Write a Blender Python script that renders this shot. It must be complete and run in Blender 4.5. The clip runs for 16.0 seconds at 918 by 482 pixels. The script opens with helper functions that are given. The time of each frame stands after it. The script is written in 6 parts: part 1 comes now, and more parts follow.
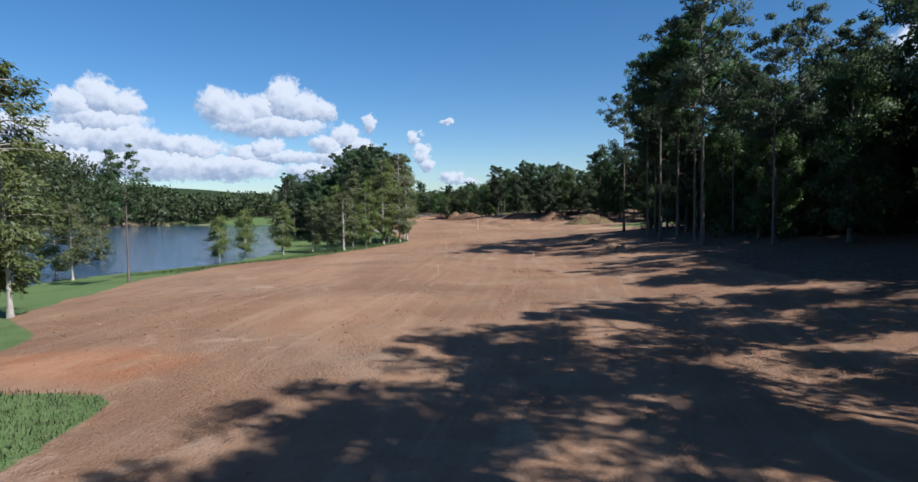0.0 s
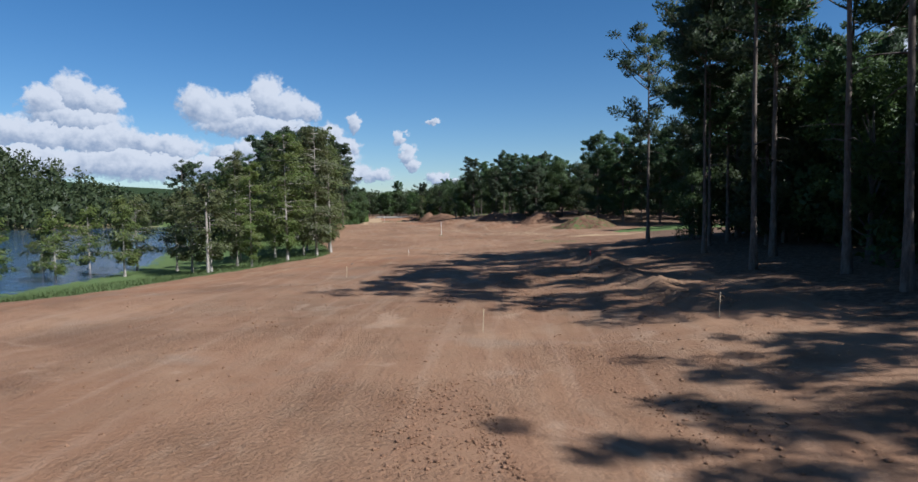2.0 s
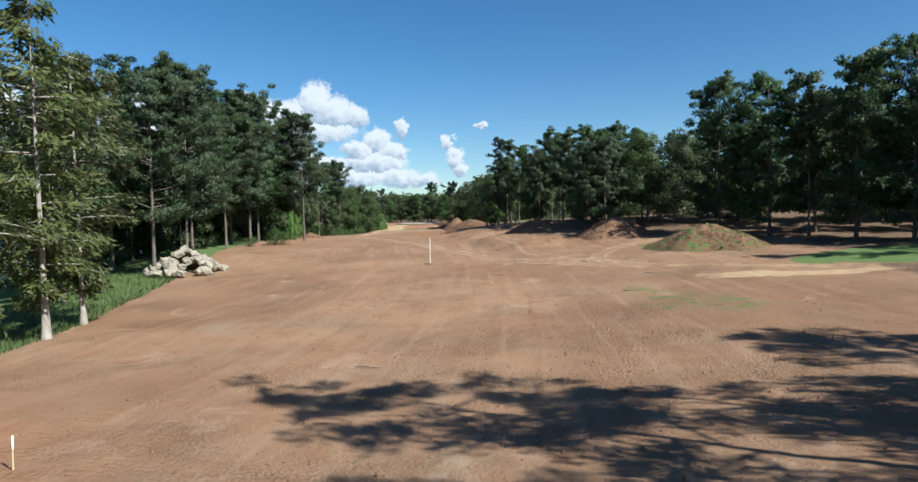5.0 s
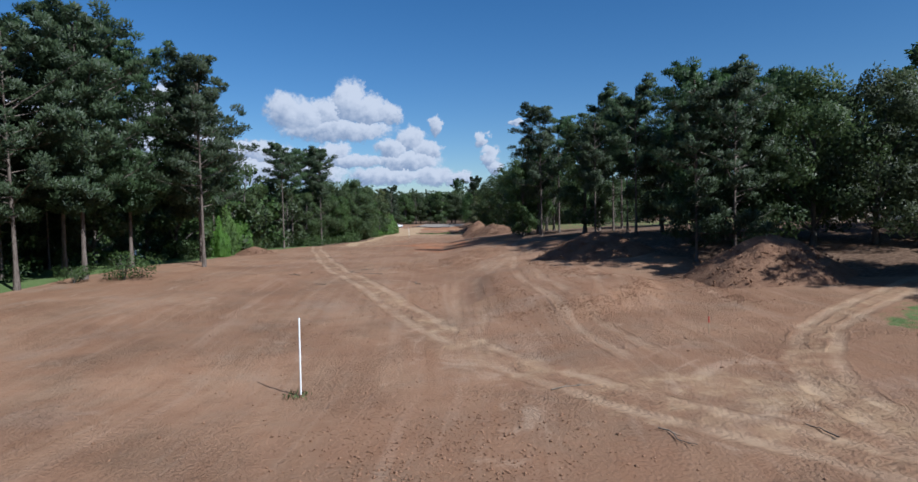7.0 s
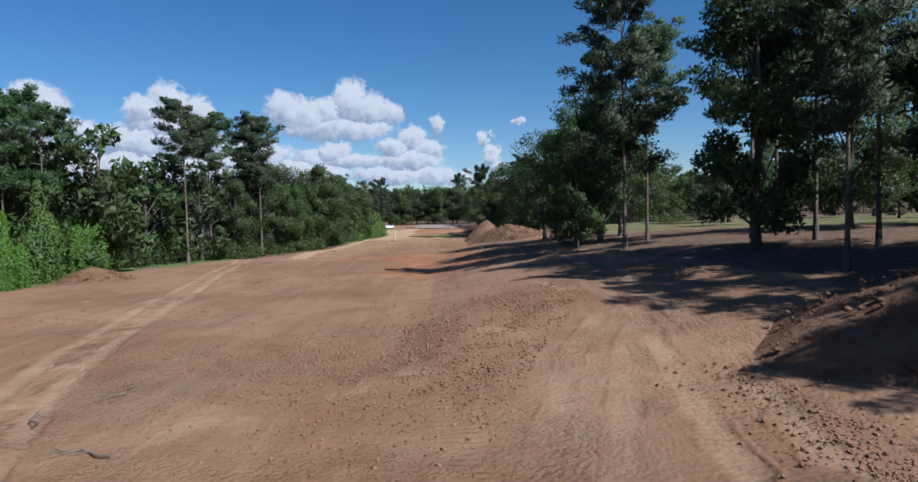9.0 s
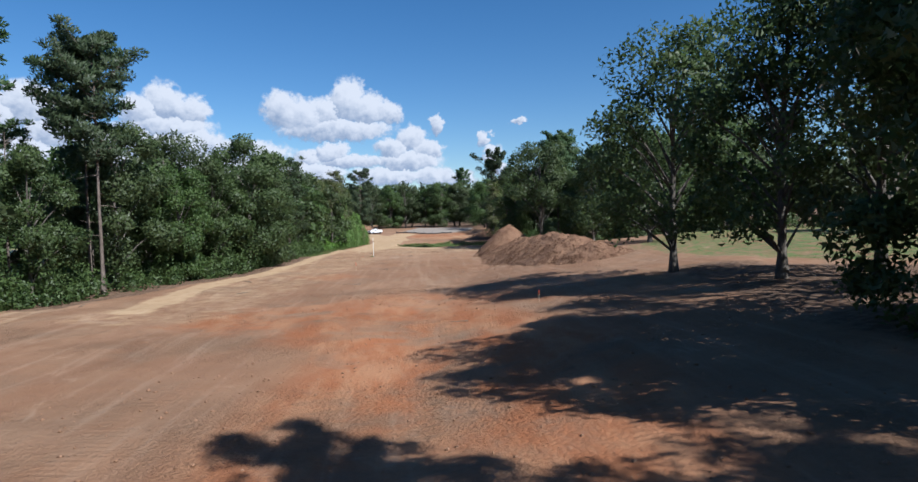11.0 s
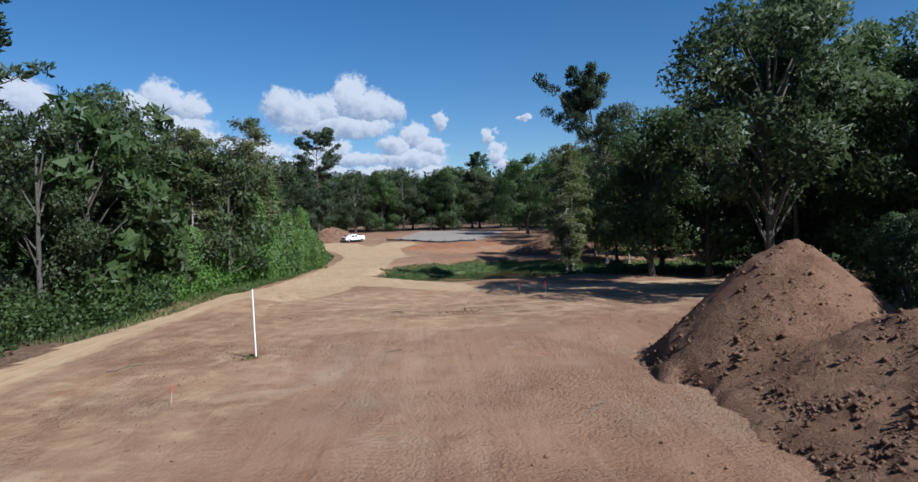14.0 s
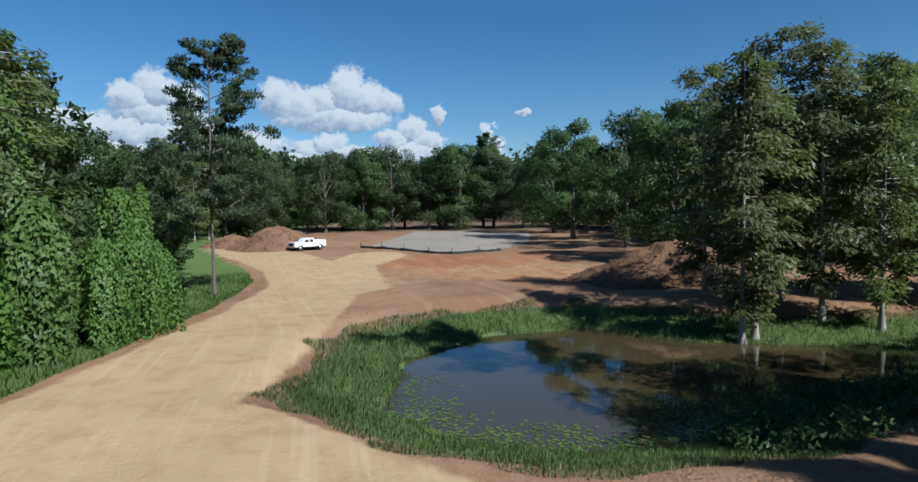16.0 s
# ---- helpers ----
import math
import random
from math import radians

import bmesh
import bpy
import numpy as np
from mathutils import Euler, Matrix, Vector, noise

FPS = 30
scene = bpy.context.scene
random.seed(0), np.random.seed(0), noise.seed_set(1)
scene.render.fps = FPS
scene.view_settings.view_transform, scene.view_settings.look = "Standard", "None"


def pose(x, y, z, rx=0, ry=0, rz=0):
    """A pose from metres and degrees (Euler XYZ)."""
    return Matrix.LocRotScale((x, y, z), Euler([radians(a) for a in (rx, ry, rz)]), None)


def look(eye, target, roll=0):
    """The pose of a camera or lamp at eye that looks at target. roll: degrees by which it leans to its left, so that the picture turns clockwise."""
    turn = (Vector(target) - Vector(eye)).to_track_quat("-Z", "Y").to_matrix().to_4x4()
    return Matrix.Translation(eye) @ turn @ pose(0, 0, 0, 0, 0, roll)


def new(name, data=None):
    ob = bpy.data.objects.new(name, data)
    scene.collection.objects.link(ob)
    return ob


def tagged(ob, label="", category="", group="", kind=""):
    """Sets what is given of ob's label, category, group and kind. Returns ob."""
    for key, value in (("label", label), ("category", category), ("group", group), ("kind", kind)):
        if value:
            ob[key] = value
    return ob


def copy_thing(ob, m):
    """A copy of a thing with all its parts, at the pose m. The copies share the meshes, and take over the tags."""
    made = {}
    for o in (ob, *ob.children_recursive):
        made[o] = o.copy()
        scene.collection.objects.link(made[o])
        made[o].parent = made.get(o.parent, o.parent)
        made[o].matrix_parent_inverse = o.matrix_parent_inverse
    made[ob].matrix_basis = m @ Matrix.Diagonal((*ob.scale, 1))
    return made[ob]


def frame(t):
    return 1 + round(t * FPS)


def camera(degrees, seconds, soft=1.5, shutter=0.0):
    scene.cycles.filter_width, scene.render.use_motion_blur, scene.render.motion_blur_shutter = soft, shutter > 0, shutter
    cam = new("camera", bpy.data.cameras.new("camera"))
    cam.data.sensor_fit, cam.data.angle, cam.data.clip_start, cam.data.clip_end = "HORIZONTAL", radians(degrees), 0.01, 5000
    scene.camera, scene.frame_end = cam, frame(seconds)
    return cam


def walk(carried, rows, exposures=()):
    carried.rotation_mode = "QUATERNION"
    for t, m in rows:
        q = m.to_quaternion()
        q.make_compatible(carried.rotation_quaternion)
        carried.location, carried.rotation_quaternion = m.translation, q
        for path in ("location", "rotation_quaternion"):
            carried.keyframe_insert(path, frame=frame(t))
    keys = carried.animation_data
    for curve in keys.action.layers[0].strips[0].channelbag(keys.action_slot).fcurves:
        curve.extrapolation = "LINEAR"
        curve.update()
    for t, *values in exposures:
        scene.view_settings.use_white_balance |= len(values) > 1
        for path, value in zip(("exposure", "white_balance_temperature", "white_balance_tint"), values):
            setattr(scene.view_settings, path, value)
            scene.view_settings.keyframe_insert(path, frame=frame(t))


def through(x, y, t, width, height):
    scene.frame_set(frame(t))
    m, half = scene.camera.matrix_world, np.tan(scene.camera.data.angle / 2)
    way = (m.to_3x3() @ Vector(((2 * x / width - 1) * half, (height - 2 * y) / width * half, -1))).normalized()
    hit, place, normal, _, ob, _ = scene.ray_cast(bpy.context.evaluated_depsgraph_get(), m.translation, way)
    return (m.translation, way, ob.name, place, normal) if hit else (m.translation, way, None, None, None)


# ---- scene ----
cam = camera(74.0, 16.0)
PATH = [
    (0, (0.32, -0.13, 8.98), (0.08, 19.84, 7.95), -1.03),
    (0.5, (2.74, 11.86, 8.67), (2.67, 31.84, 7.67), -1.15),
    (1, (4.65, 23.92, 8.62), (4.68, 43.89, 7.62), -1.19),
    (1.5, (6.03, 36.23, 8.57), (6.15, 56.20, 7.57), -1.07),
    (2, (7.65, 48.60, 8.45), (7.83, 68.57, 7.45), -0.98),
    (2.5, (9.67, 60.91, 8.23), (9.86, 80.88, 7.25), -1.03),
    (3, (11.49, 73.75, 8.17), (11.72, 93.72, 7.20), -1.19),
    (3.5, (12.68, 86.76, 7.92), (12.95, 106.73, 6.97), -1.28),
    (4, (13.52, 100.13, 7.78), (13.78, 120.10, 6.83), -1.21),
    (4.2, (13.85, 105.31, 7.80), (13.26, 125.28, 6.87), -1.21),
    (4.5, (14.27, 112.99, 7.93), (13.24, 132.94, 7.05), -1.21),
    (4.7, (14.45, 118.06, 8.15), (13.27, 138.01, 7.33), -1.21),
    (6.8, (15.29, 178.35, 9.98), (12.81, 198.18, 9.12), -1.31),
    (7, (15.41, 184.15, 10.03), (12.84, 203.96, 9.18), -1.17),
    (7.5, (14.97, 198.70, 9.95), (12.37, 218.51, 9.13), -1.08),
    (8, (13.84, 211.66, 10.06), (11.21, 231.47, 9.25), -0.99),
    (8.5, (11.33, 225.35, 9.84), (8.70, 245.15, 9.00), -1.11),
    (9, (8.38, 238.75, 9.32), (5.74, 258.56, 8.48), -1.36),
    (9.2, (7.63, 244.14, 9.02), (4.96, 263.95, 8.20), -1.51),
    (11.3, (-2.16, 304.08, 9.58), (-4.79, 323.89, 8.77), -1.39),
    (11.5, (-3.07, 309.80, 9.55), (-5.74, 329.61, 8.73), -1.30),
    (12, (-6.06, 324.26, 9.45), (-8.77, 344.06, 8.62), -1.37),
    (12.5, (-9.23, 338.85, 9.23), (-11.97, 358.65, 8.40), -1.51),
    (13, (-12.35, 353.50, 8.93), (-15.10, 373.29, 8.11), -1.57),
    (13.5, (-15.17, 367.22, 9.01), (-17.90, 387.02, 8.19), -1.43),
    (14, (-17.93, 381.17, 9.28), (-20.67, 400.96, 8.45), -1.56),
    (14.5, (-20.54, 395.42, 9.38), (-23.28, 415.21, 8.53), -1.54),
    (15, (-23.33, 409.38, 9.15), (-26.00, 429.19, 8.34), -1.14),
    (15.5, (-25.69, 421.99, 9.13), (-28.32, 441.80, 8.32), -1.05),
    (16, (-27.94, 433.75, 9.27), (-30.57, 453.55, 8.28), -0.90),
]
EXPOSURE = ((0, 0.88, 5650, 10), (1, 0.75, 5650, 10), (2, 0.68, 5650, 10), (3, 0.77, 5730, 9), (3.6, 0.98, 5850, 6), (4.2, 1.12, 5950, 2), (4.7, 1.1, 5900, 2), (6.8, 0.58, 5420, 10), (8, 0.54, 5450, 10), (9, 0.64, 5550, 10),
            (11.3, 0.86, 5650, 10), (12, 0.84, 5650, 12), (13, 0.68, 5550, 11), (14, 0.66, 5450, 9), (15, 0.67, 5450, 7), (16, 0.66, 5560, 3))
walk(cam, [(t, look(eye, target, roll)) for t, eye, target, roll in PATH], EXPOSURE)

# ---- world, sun, exposure ----
SUN_WAY = Vector((0.82 * math.cos(radians(43)), -0.572 * math.cos(radians(43)), math.sin(radians(43))))
world = bpy.data.worlds.new("sky")
scene.world = world
world.use_nodes = True
sky = world.node_tree.nodes.new("ShaderNodeTexSky")
sky.sky_type, sky.sun_disc = "NISHITA", False
sky.sun_elevation, sky.sun_rotation = radians(43), math.atan2(0.82, -0.572)
sky.altitude, sky.air_density, sky.dust_density, sky.ozone_density = 800, 1.0, 0.7, 1.5
richer = world.node_tree.nodes.new("ShaderNodeHueSaturation")
richer.inputs["Hue"].default_value, richer.inputs["Saturation"].default_value = 0.5, 1.30
world.node_tree.links.new(sky.outputs[0], richer.inputs["Color"])
world.node_tree.links.new(richer.outputs[0], world.node_tree.nodes["Background"].inputs[0])
world.node_tree.nodes["Background"].inputs[1].default_value = 0.058
sun = new("sun", bpy.data.lights.new("sun", "SUN"))
sun.data.energy, sun.data.angle, sun.data.color = 4.55, radians(0.53), (1.0, 0.95, 0.87)
sun.matrix_world = look((0, 0, 0), -SUN_WAY)


# ---- materials ----
class Nodes:
    """Short hand for building a node material."""

    def __init__(self, name):
        self.mat = bpy.data.materials.new(name)
        self.mat.use_nodes = True
        self.tree = self.mat.node_tree
        self.bsdf = self.tree.nodes["Principled BSDF"]
        self.out = self.tree.nodes["Material Output"]

    def node(self, kind, **inputs):
        n = self.tree.nodes.new(kind)
        for key, value in inputs.items():
            self.put(n.inputs[key.replace("_", " ")], value)
        return n

    def put(self, socket, value):
        if hasattr(value, "is_output"):
            self.tree.links.new(value, socket)
        else:
            socket.default_value = value

    def math(self, op, a, b=0.0, c=0.0, clamp=False):
        n = self.tree.nodes.new("ShaderNodeMath")
        n.operation, n.use_clamp = op, clamp
        for socket, value in zip(n.inputs, (a, b, c)):
            self.put(socket, value)
        return n.outputs[0]

    def ramp(self, value, a, b, low=0.0, high=1.0):
        n = self.tree.nodes.new("ShaderNodeMapRange")
        n.interpolation_type = "SMOOTHSTEP"
        for socket, v in zip(n.inputs, (value, a, b, low, high)):
            self.put(socket, v)
        return n.outputs[0]

    def mix(self, k, a, b):
        n = self.tree.nodes.new("ShaderNodeMix")
        n.data_type = "RGBA"
        self.put(n.inputs[0], k)
        for socket, v in ((n.inputs[6], a), (n.inputs[7], b)):
            self.put(socket, v if hasattr(v, "is_output") else (*v, 1.0))
        return n.outputs[2]

    def noise(self, vector, scale, detail=4.0, rough=0.55, warp=0.0):
        n = self.node("ShaderNodeTexNoise", Scale=scale, Detail=detail, Roughness=rough, Distortion=warp)
        if vector is not None:
            self.put(n.inputs["Vector"], vector)
        return n.outputs["Fac"]

    def position(self, sx=1.0, sy=1.0, sz=1.0, local=False, turn=0.0):
        src = self.node("ShaderNodeTexCoord").outputs["Object"] if local else self.node("ShaderNodeNewGeometry").outputs["Position"]
        m = self.tree.nodes.new("ShaderNodeMapping")
        self.put(m.inputs["Vector"], src)
        m.inputs["Scale"].default_value = (sx, sy, sz)
        m.inputs["Rotation"].default_value = (0, 0, turn)
        return m.outputs[0]

    def mapped(self, vector, sx=1.0, sy=1.0, turn=0.0):
        m = self.tree.nodes.new("ShaderNodeMapping")
        self.put(m.inputs["Vector"], vector)
        m.inputs["Scale"].default_value = (sx, sy, 1.0)
        m.inputs["Rotation"].default_value = (0, 0, turn)
        return m.outputs[0]

    def attribute(self, name, out="Fac"):
        n = self.tree.nodes.new("ShaderNodeAttribute")
        n.attribute_name = name
        return n.outputs[out]

    def bump(self, height, strength=0.5, distance=0.05, under=None):
        n = self.node("ShaderNodeBump", Strength=strength, Distance=distance, Height=height)
        if under is not None:
            self.put(n.inputs["Normal"], under)
        return n.outputs[0]

    def finish(self, color, rough=0.9, normal=None, metal=0.0, specular=0.3):
        self.put(self.bsdf.inputs["Base Color"], color if hasattr(color, "is_output") else (*color, 1.0))
        self.put(self.bsdf.inputs["Roughness"], rough)
        self.put(self.bsdf.inputs["Metallic"], metal)
        self.put(self.bsdf.inputs["Specular IOR Level"], specular)
        if normal is not None:
            self.put(self.bsdf.inputs["Normal"], normal)
        return self.mat


def soil_colours(n, pos):
    """Tan, brown and reddish soil, mottled at several sizes."""
    patch, mid, fine = n.noise(pos, 0.045, 5, 0.6, 0.6), n.noise(pos, 0.5, 6, 0.65), n.noise(pos, 7.0, 5, 0.7)
    base = n.mix(n.ramp(patch, 0.38, 0.64), (0.186, 0.112, 0.068), (0.262, 0.165, 0.101))
    base = n.mix(n.ramp(mid, 0.45, 0.72, 0, 0.75), base, (0.178, 0.104, 0.061))
    pale = n.noise(n.mapped(pos, 1.0, 0.75, 0.4), 0.21, 7, 0.66, 0.8)
    base = n.mix(n.ramp(pale, 0.585, 0.68, 0, 0.7), base, (0.330, 0.236, 0.160))
    grey = n.noise(n.mapped(pos, 0.8, 1.0, 1.1), 0.13, 7, 0.62, 0.5)
    base = n.mix(n.ramp(grey, 0.57, 0.70, 0, 0.55), base, (0.226, 0.166, 0.118))
    return n.mix(n.ramp(fine, 0.5, 0.75, 0.0, 0.45), base, (0.265, 0.180, 0.117)), mid, fine


def ground_material():
    n = Nodes("ground")
    pos = n.position()
    soil, mid, fine = soil_colours(n, pos)
    # long streaks that follow the way in which the machines went
    drive = n.attribute("drive", "Vector")
    streak = n.noise(n.mapped(drive, 0.9, 0.035), 1.2, 6, 0.62, 0.3)
    soil = n.mix(n.ramp(streak, 0.5, 0.68, 0, 0.5), soil, (0.285, 0.196, 0.131))
    soil = n.mix(n.ramp(streak, 0.46, 0.32, 0, 0.5), soil, (0.185, 0.108, 0.062))
    red = n.math("MULTIPLY", n.attribute("red"), n.ramp(n.noise(pos, 0.16, 6, 0.68, 0.5), 0.30, 0.55))
    rust = n.mix(n.ramp(n.noise(n.mapped(drive, 0.5, 0.15), 0.9, 6, 0.7), 0.4, 0.62), (0.275, 0.108, 0.048), (0.33, 0.165, 0.085))
    soil = n.mix(red, soil, rust)
    tan = n.mix(n.ramp(n.noise(pos, 0.8, 5, 0.6), 0.4, 0.7), (0.374, 0.259, 0.150), (0.316, 0.210, 0.119))
    tan = n.mix(n.ramp(n.noise(n.mapped(drive, 1.2, 0.05), 1.4, 5, 0.6), 0.5, 0.7, 0, 0.6), tan, (0.43, 0.315, 0.20))
    road = n.ramp(n.math("ADD", n.attribute("road"), n.math("MULTIPLY", n.math("SUBTRACT", n.noise(pos, 0.7, 5, 0.65), 0.5), 0.7)), 0.35, 0.7)
    soil = n.mix(road, soil, tan)
    # wheel ruts either side of a track's middle, with the tyres' bars in them
    off = n.attribute("track")
    gap = n.math("ABSOLUTE", n.math("SUBTRACT", off, 0.95))
    gap = n.math("ADD", gap, n.math("MULTIPLY", n.math("SUBTRACT", n.noise(pos, 0.9, 4), 0.5), 0.5))
    wear = n.attribute("wear")
    rut = n.math("MULTIPLY", n.ramp(gap, 0.55, 0.12), n.ramp(n.noise(pos, 0.3, 5), 0.34, 0.56))
    rut = n.math("MULTIPLY", rut, wear)
    soil = n.mix(n.math("MULTIPLY", rut, 0.7), soil, (0.385, 0.272, 0.175))
    ridge = n.math("MULTIPLY", n.ramp(n.math("ABSOLUTE", n.math("SUBTRACT", gap, 0.55)), 0.16, 0.02), n.math("MULTIPLY", wear, n.ramp(n.noise(pos, 0.5, 5), 0.42, 0.64)))
    soil = n.mix(n.math("MULTIPLY", ridge, 0.7), soil, (0.165, 0.098, 0.058))
    bars = n.math("SINE", n.math("ADD", n.math("MULTIPLY", n.attribute("along"), 15.0), n.math("MULTIPLY", gap, 9.0)))
    bars = n.math("MULTIPLY", n.math("MULTIPLY", bars, rut), n.ramp(n.noise(pos, 0.2, 3), 0.45, 0.6))
    litter = n.mix(n.ramp(n.noise(pos, 2.5, 6, 0.7), 0.4, 0.62), (0.100, 0.060, 0.038), (0.185, 0.122, 0.080))
    wooded = n.ramp(n.math("ADD", n.attribute("litter"), n.math("MULTIPLY", n.math("SUBTRACT", n.noise(pos, 0.35, 5, 0.6), 0.5), 1.0)), 0.4, 0.7)
    soil = n.mix(wooded, soil, litter)
    gravel = n.mix(n.noise(pos, 5.0, 6, 0.7), (0.194, 0.164, 0.136), (0.335, 0.286, 0.238))
    soil = n.mix(n.ramp(n.math("ADD", n.attribute("gravel"), n.math("MULTIPLY", n.math("SUBTRACT", n.noise(pos, 0.4, 5), 0.5), 0.8)), 0.4, 0.6), soil, gravel)
    sand = n.mix(n.noise(pos, 0.2, 5), (0.271, 0.189, 0.108), (0.355, 0.262, 0.164))
    soil = n.mix(n.attribute("sand"), soil, sand)
    grass = n.mix(n.noise(pos, 0.5, 6, 0.7), (0.058, 0.112, 0.028), (0.125, 0.160, 0.058))
    grass = n.mix(n.ramp(n.noise(pos, 3.5, 6, 0.7), 0.45, 0.75), grass, (0.15, 0.165, 0.07))
    green = n.ramp(n.math("ADD", n.attribute("grass"), n.math("MULTIPLY", n.math("SUBTRACT", n.noise(pos, 0.9, 6, 0.7), 0.5), 0.9)), 0.42, 0.62)
    color = n.mix(green, soil, grass)
    # far woods' leaf green, darkened to hold the canopy's own shade
    shaded_forest = n.mix(n.noise(pos, 0.12, 5, 0.7), (0.016, 0.030, 0.011), (0.030, 0.046, 0.017))
    color = n.mix(n.attribute("shaded_forest"), n.mix(n.attribute("sand"), color, sand), shaded_forest)
    grit = n.noise(pos, 2.2, 8, 0.8)
    smooth = n.math("SUBTRACT", 1.0, n.math("MULTIPLY", road, 0.75))
    color = n.mix(n.math("MULTIPLY", n.ramp(grit, 0.56, 0.68, 0, 0.5), smooth), color, (0.109, 0.066, 0.041))
    crumbs = n.node("ShaderNodeTexVoronoi", Vector=pos, Scale=6.5, Randomness=1.0).outputs["Distance"]
    split = n.node("ShaderNodeSeparateXYZ")
    n.put(split.inputs[0], drive)
    cleats = n.math("SINE", n.math("ADD", n.math("MULTIPLY", split.outputs[1], 19.0), n.math("MULTIPLY", n.noise(pos, 0.6, 3), 8.0)))
    cleats = n.math("MULTIPLY", cleats, n.ramp(n.noise(n.mapped(drive, 0.55, 0.03), 1.0, 4, 0.5), 0.52, 0.62))
    rough = n.ramp(n.noise(pos, 0.12, 5, 0.6), 0.42, 0.64, 0.3, 1.0)
    b = n.bump(mid, 0.5, 0.15)
    b = n.bump(n.math("MULTIPLY", grit, n.math("MULTIPLY", rough, smooth)), 0.75, 0.16, b)
    b = n.bump(n.math("MULTIPLY", n.math("ADD", fine, n.math("MULTIPLY", crumbs, -0.8)), n.math("MULTIPLY", rough, smooth)), 0.9, 0.08, b)
    b = n.bump(n.math("MULTIPLY", cleats, smooth), 0.35, 0.018, b)
    b = n.bump(n.math("ADD", n.math("MULTIPLY", rut, -1.0), n.math("MULTIPLY", ridge, 0.8)), 0.6, 0.12, b)
    b = n.bump(bars, 0.6, 0.025, b)
    return n.finish(color, 0.95, b, specular=0.12)


def mound_material(name, dark=1.0, green=0.0):
    n = Nodes(name)
    pos = n.position()
    mid, fine = n.noise(pos, 0.7, 6, 0.65), n.noise(pos, 4.0, 6, 0.75)
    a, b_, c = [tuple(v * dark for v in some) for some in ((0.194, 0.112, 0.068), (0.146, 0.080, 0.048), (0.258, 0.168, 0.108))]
    color = n.mix(n.ramp(mid, 0.4, 0.65), a, b_)
    color = n.mix(n.ramp(fine, 0.55, 0.75, 0, 0.7), color, c)
    if green:
        color = n.mix(n.ramp(n.noise(pos, 0.8, 6, 0.7), 0.62 - green, 0.8 - green), color, (0.085, 0.12, 0.04))
    b = n.bump(mid, 0.8, 0.3)
    b = n.bump(fine, 0.9, 0.14, b)
    return n.finish(color, 0.95, b, specular=0.1)


def leaf_material(name, low, high, through=0.35, tip=None):
    n = Nodes(name)
    rnd = n.node("ShaderNodeNewGeometry").outputs["Random Per Island"]
    tree = n.node("ShaderNodeObjectInfo").outputs["Random"]
    color = n.mix(rnd, low, high)
    color = n.mix(n.ramp(n.noise(n.position(local=True), 0.35, 3), 0.4, 0.65, 0, 0.6), color, tip or high)
    hue = n.node("ShaderNodeHueSaturation", Hue=n.ramp(tree, 0, 1, 0.485, 0.51), Saturation=n.ramp(tree, 0, 1, 0.85, 1.08), Value=n.ramp(tree, 0, 1, 0.82, 1.16), Color=color)
    color = hue.outputs[0]
    n.finish(color, 0.5, specular=0.35)
    trans = n.node("ShaderNodeBsdfTranslucent", Color=color)
    mixer = n.node("ShaderNodeMixShader", Fac=through)
    n.tree.links.new(n.bsdf.outputs[0], mixer.inputs[1])
    n.tree.links.new(trans.outputs[0], mixer.inputs[2])
    n.tree.links.new(mixer.outputs[0], n.out.inputs[0])
    return n.mat


def bark_material(name, low, high):
    n = Nodes(name)
    pos = n.position(1, 1, 0.25, local=True)
    f = n.noise(pos, 6.0, 6, 0.7)
    color = n.mix(n.ramp(f, 0.35, 0.65), low, high)
    color = n.mix(n.ramp(n.noise(n.position(local=True), 0.6, 3), 0.5, 0.75, 0, 0.6), color, tuple(v * 0.6 for v in low))
    return n.finish(color, 0.9, n.bump(f, 0.8, 0.06), specular=0.15)


def water_material(name, color, ripple, scale, deep=0.03):
    n = Nodes(name)
    pos = n.position(1, 0.6, 1)
    b = n.bump(n.noise(pos, scale, 3, 0.5), ripple, deep)
    cloudy = n.mix(n.noise(n.position(), 0.15, 4), color, tuple(v * 1.35 for v in color))
    return n.finish(cloudy, 0.04, b, specular=0.5)


def plain_material(name, color, rough=0.5, metal=0.0, wear=0.12, scale=6.0):
    n = Nodes(name)
    f = n.noise(n.position(local=True), scale, 5, 0.65)
    mixed = n.mix(n.ramp(f, 0.35, 0.7), color, tuple(max(0.0, v * (1 - wear * 2)) for v in color))
    return n.finish(mixed, rough, n.bump(f, 0.15, 0.01), metal)


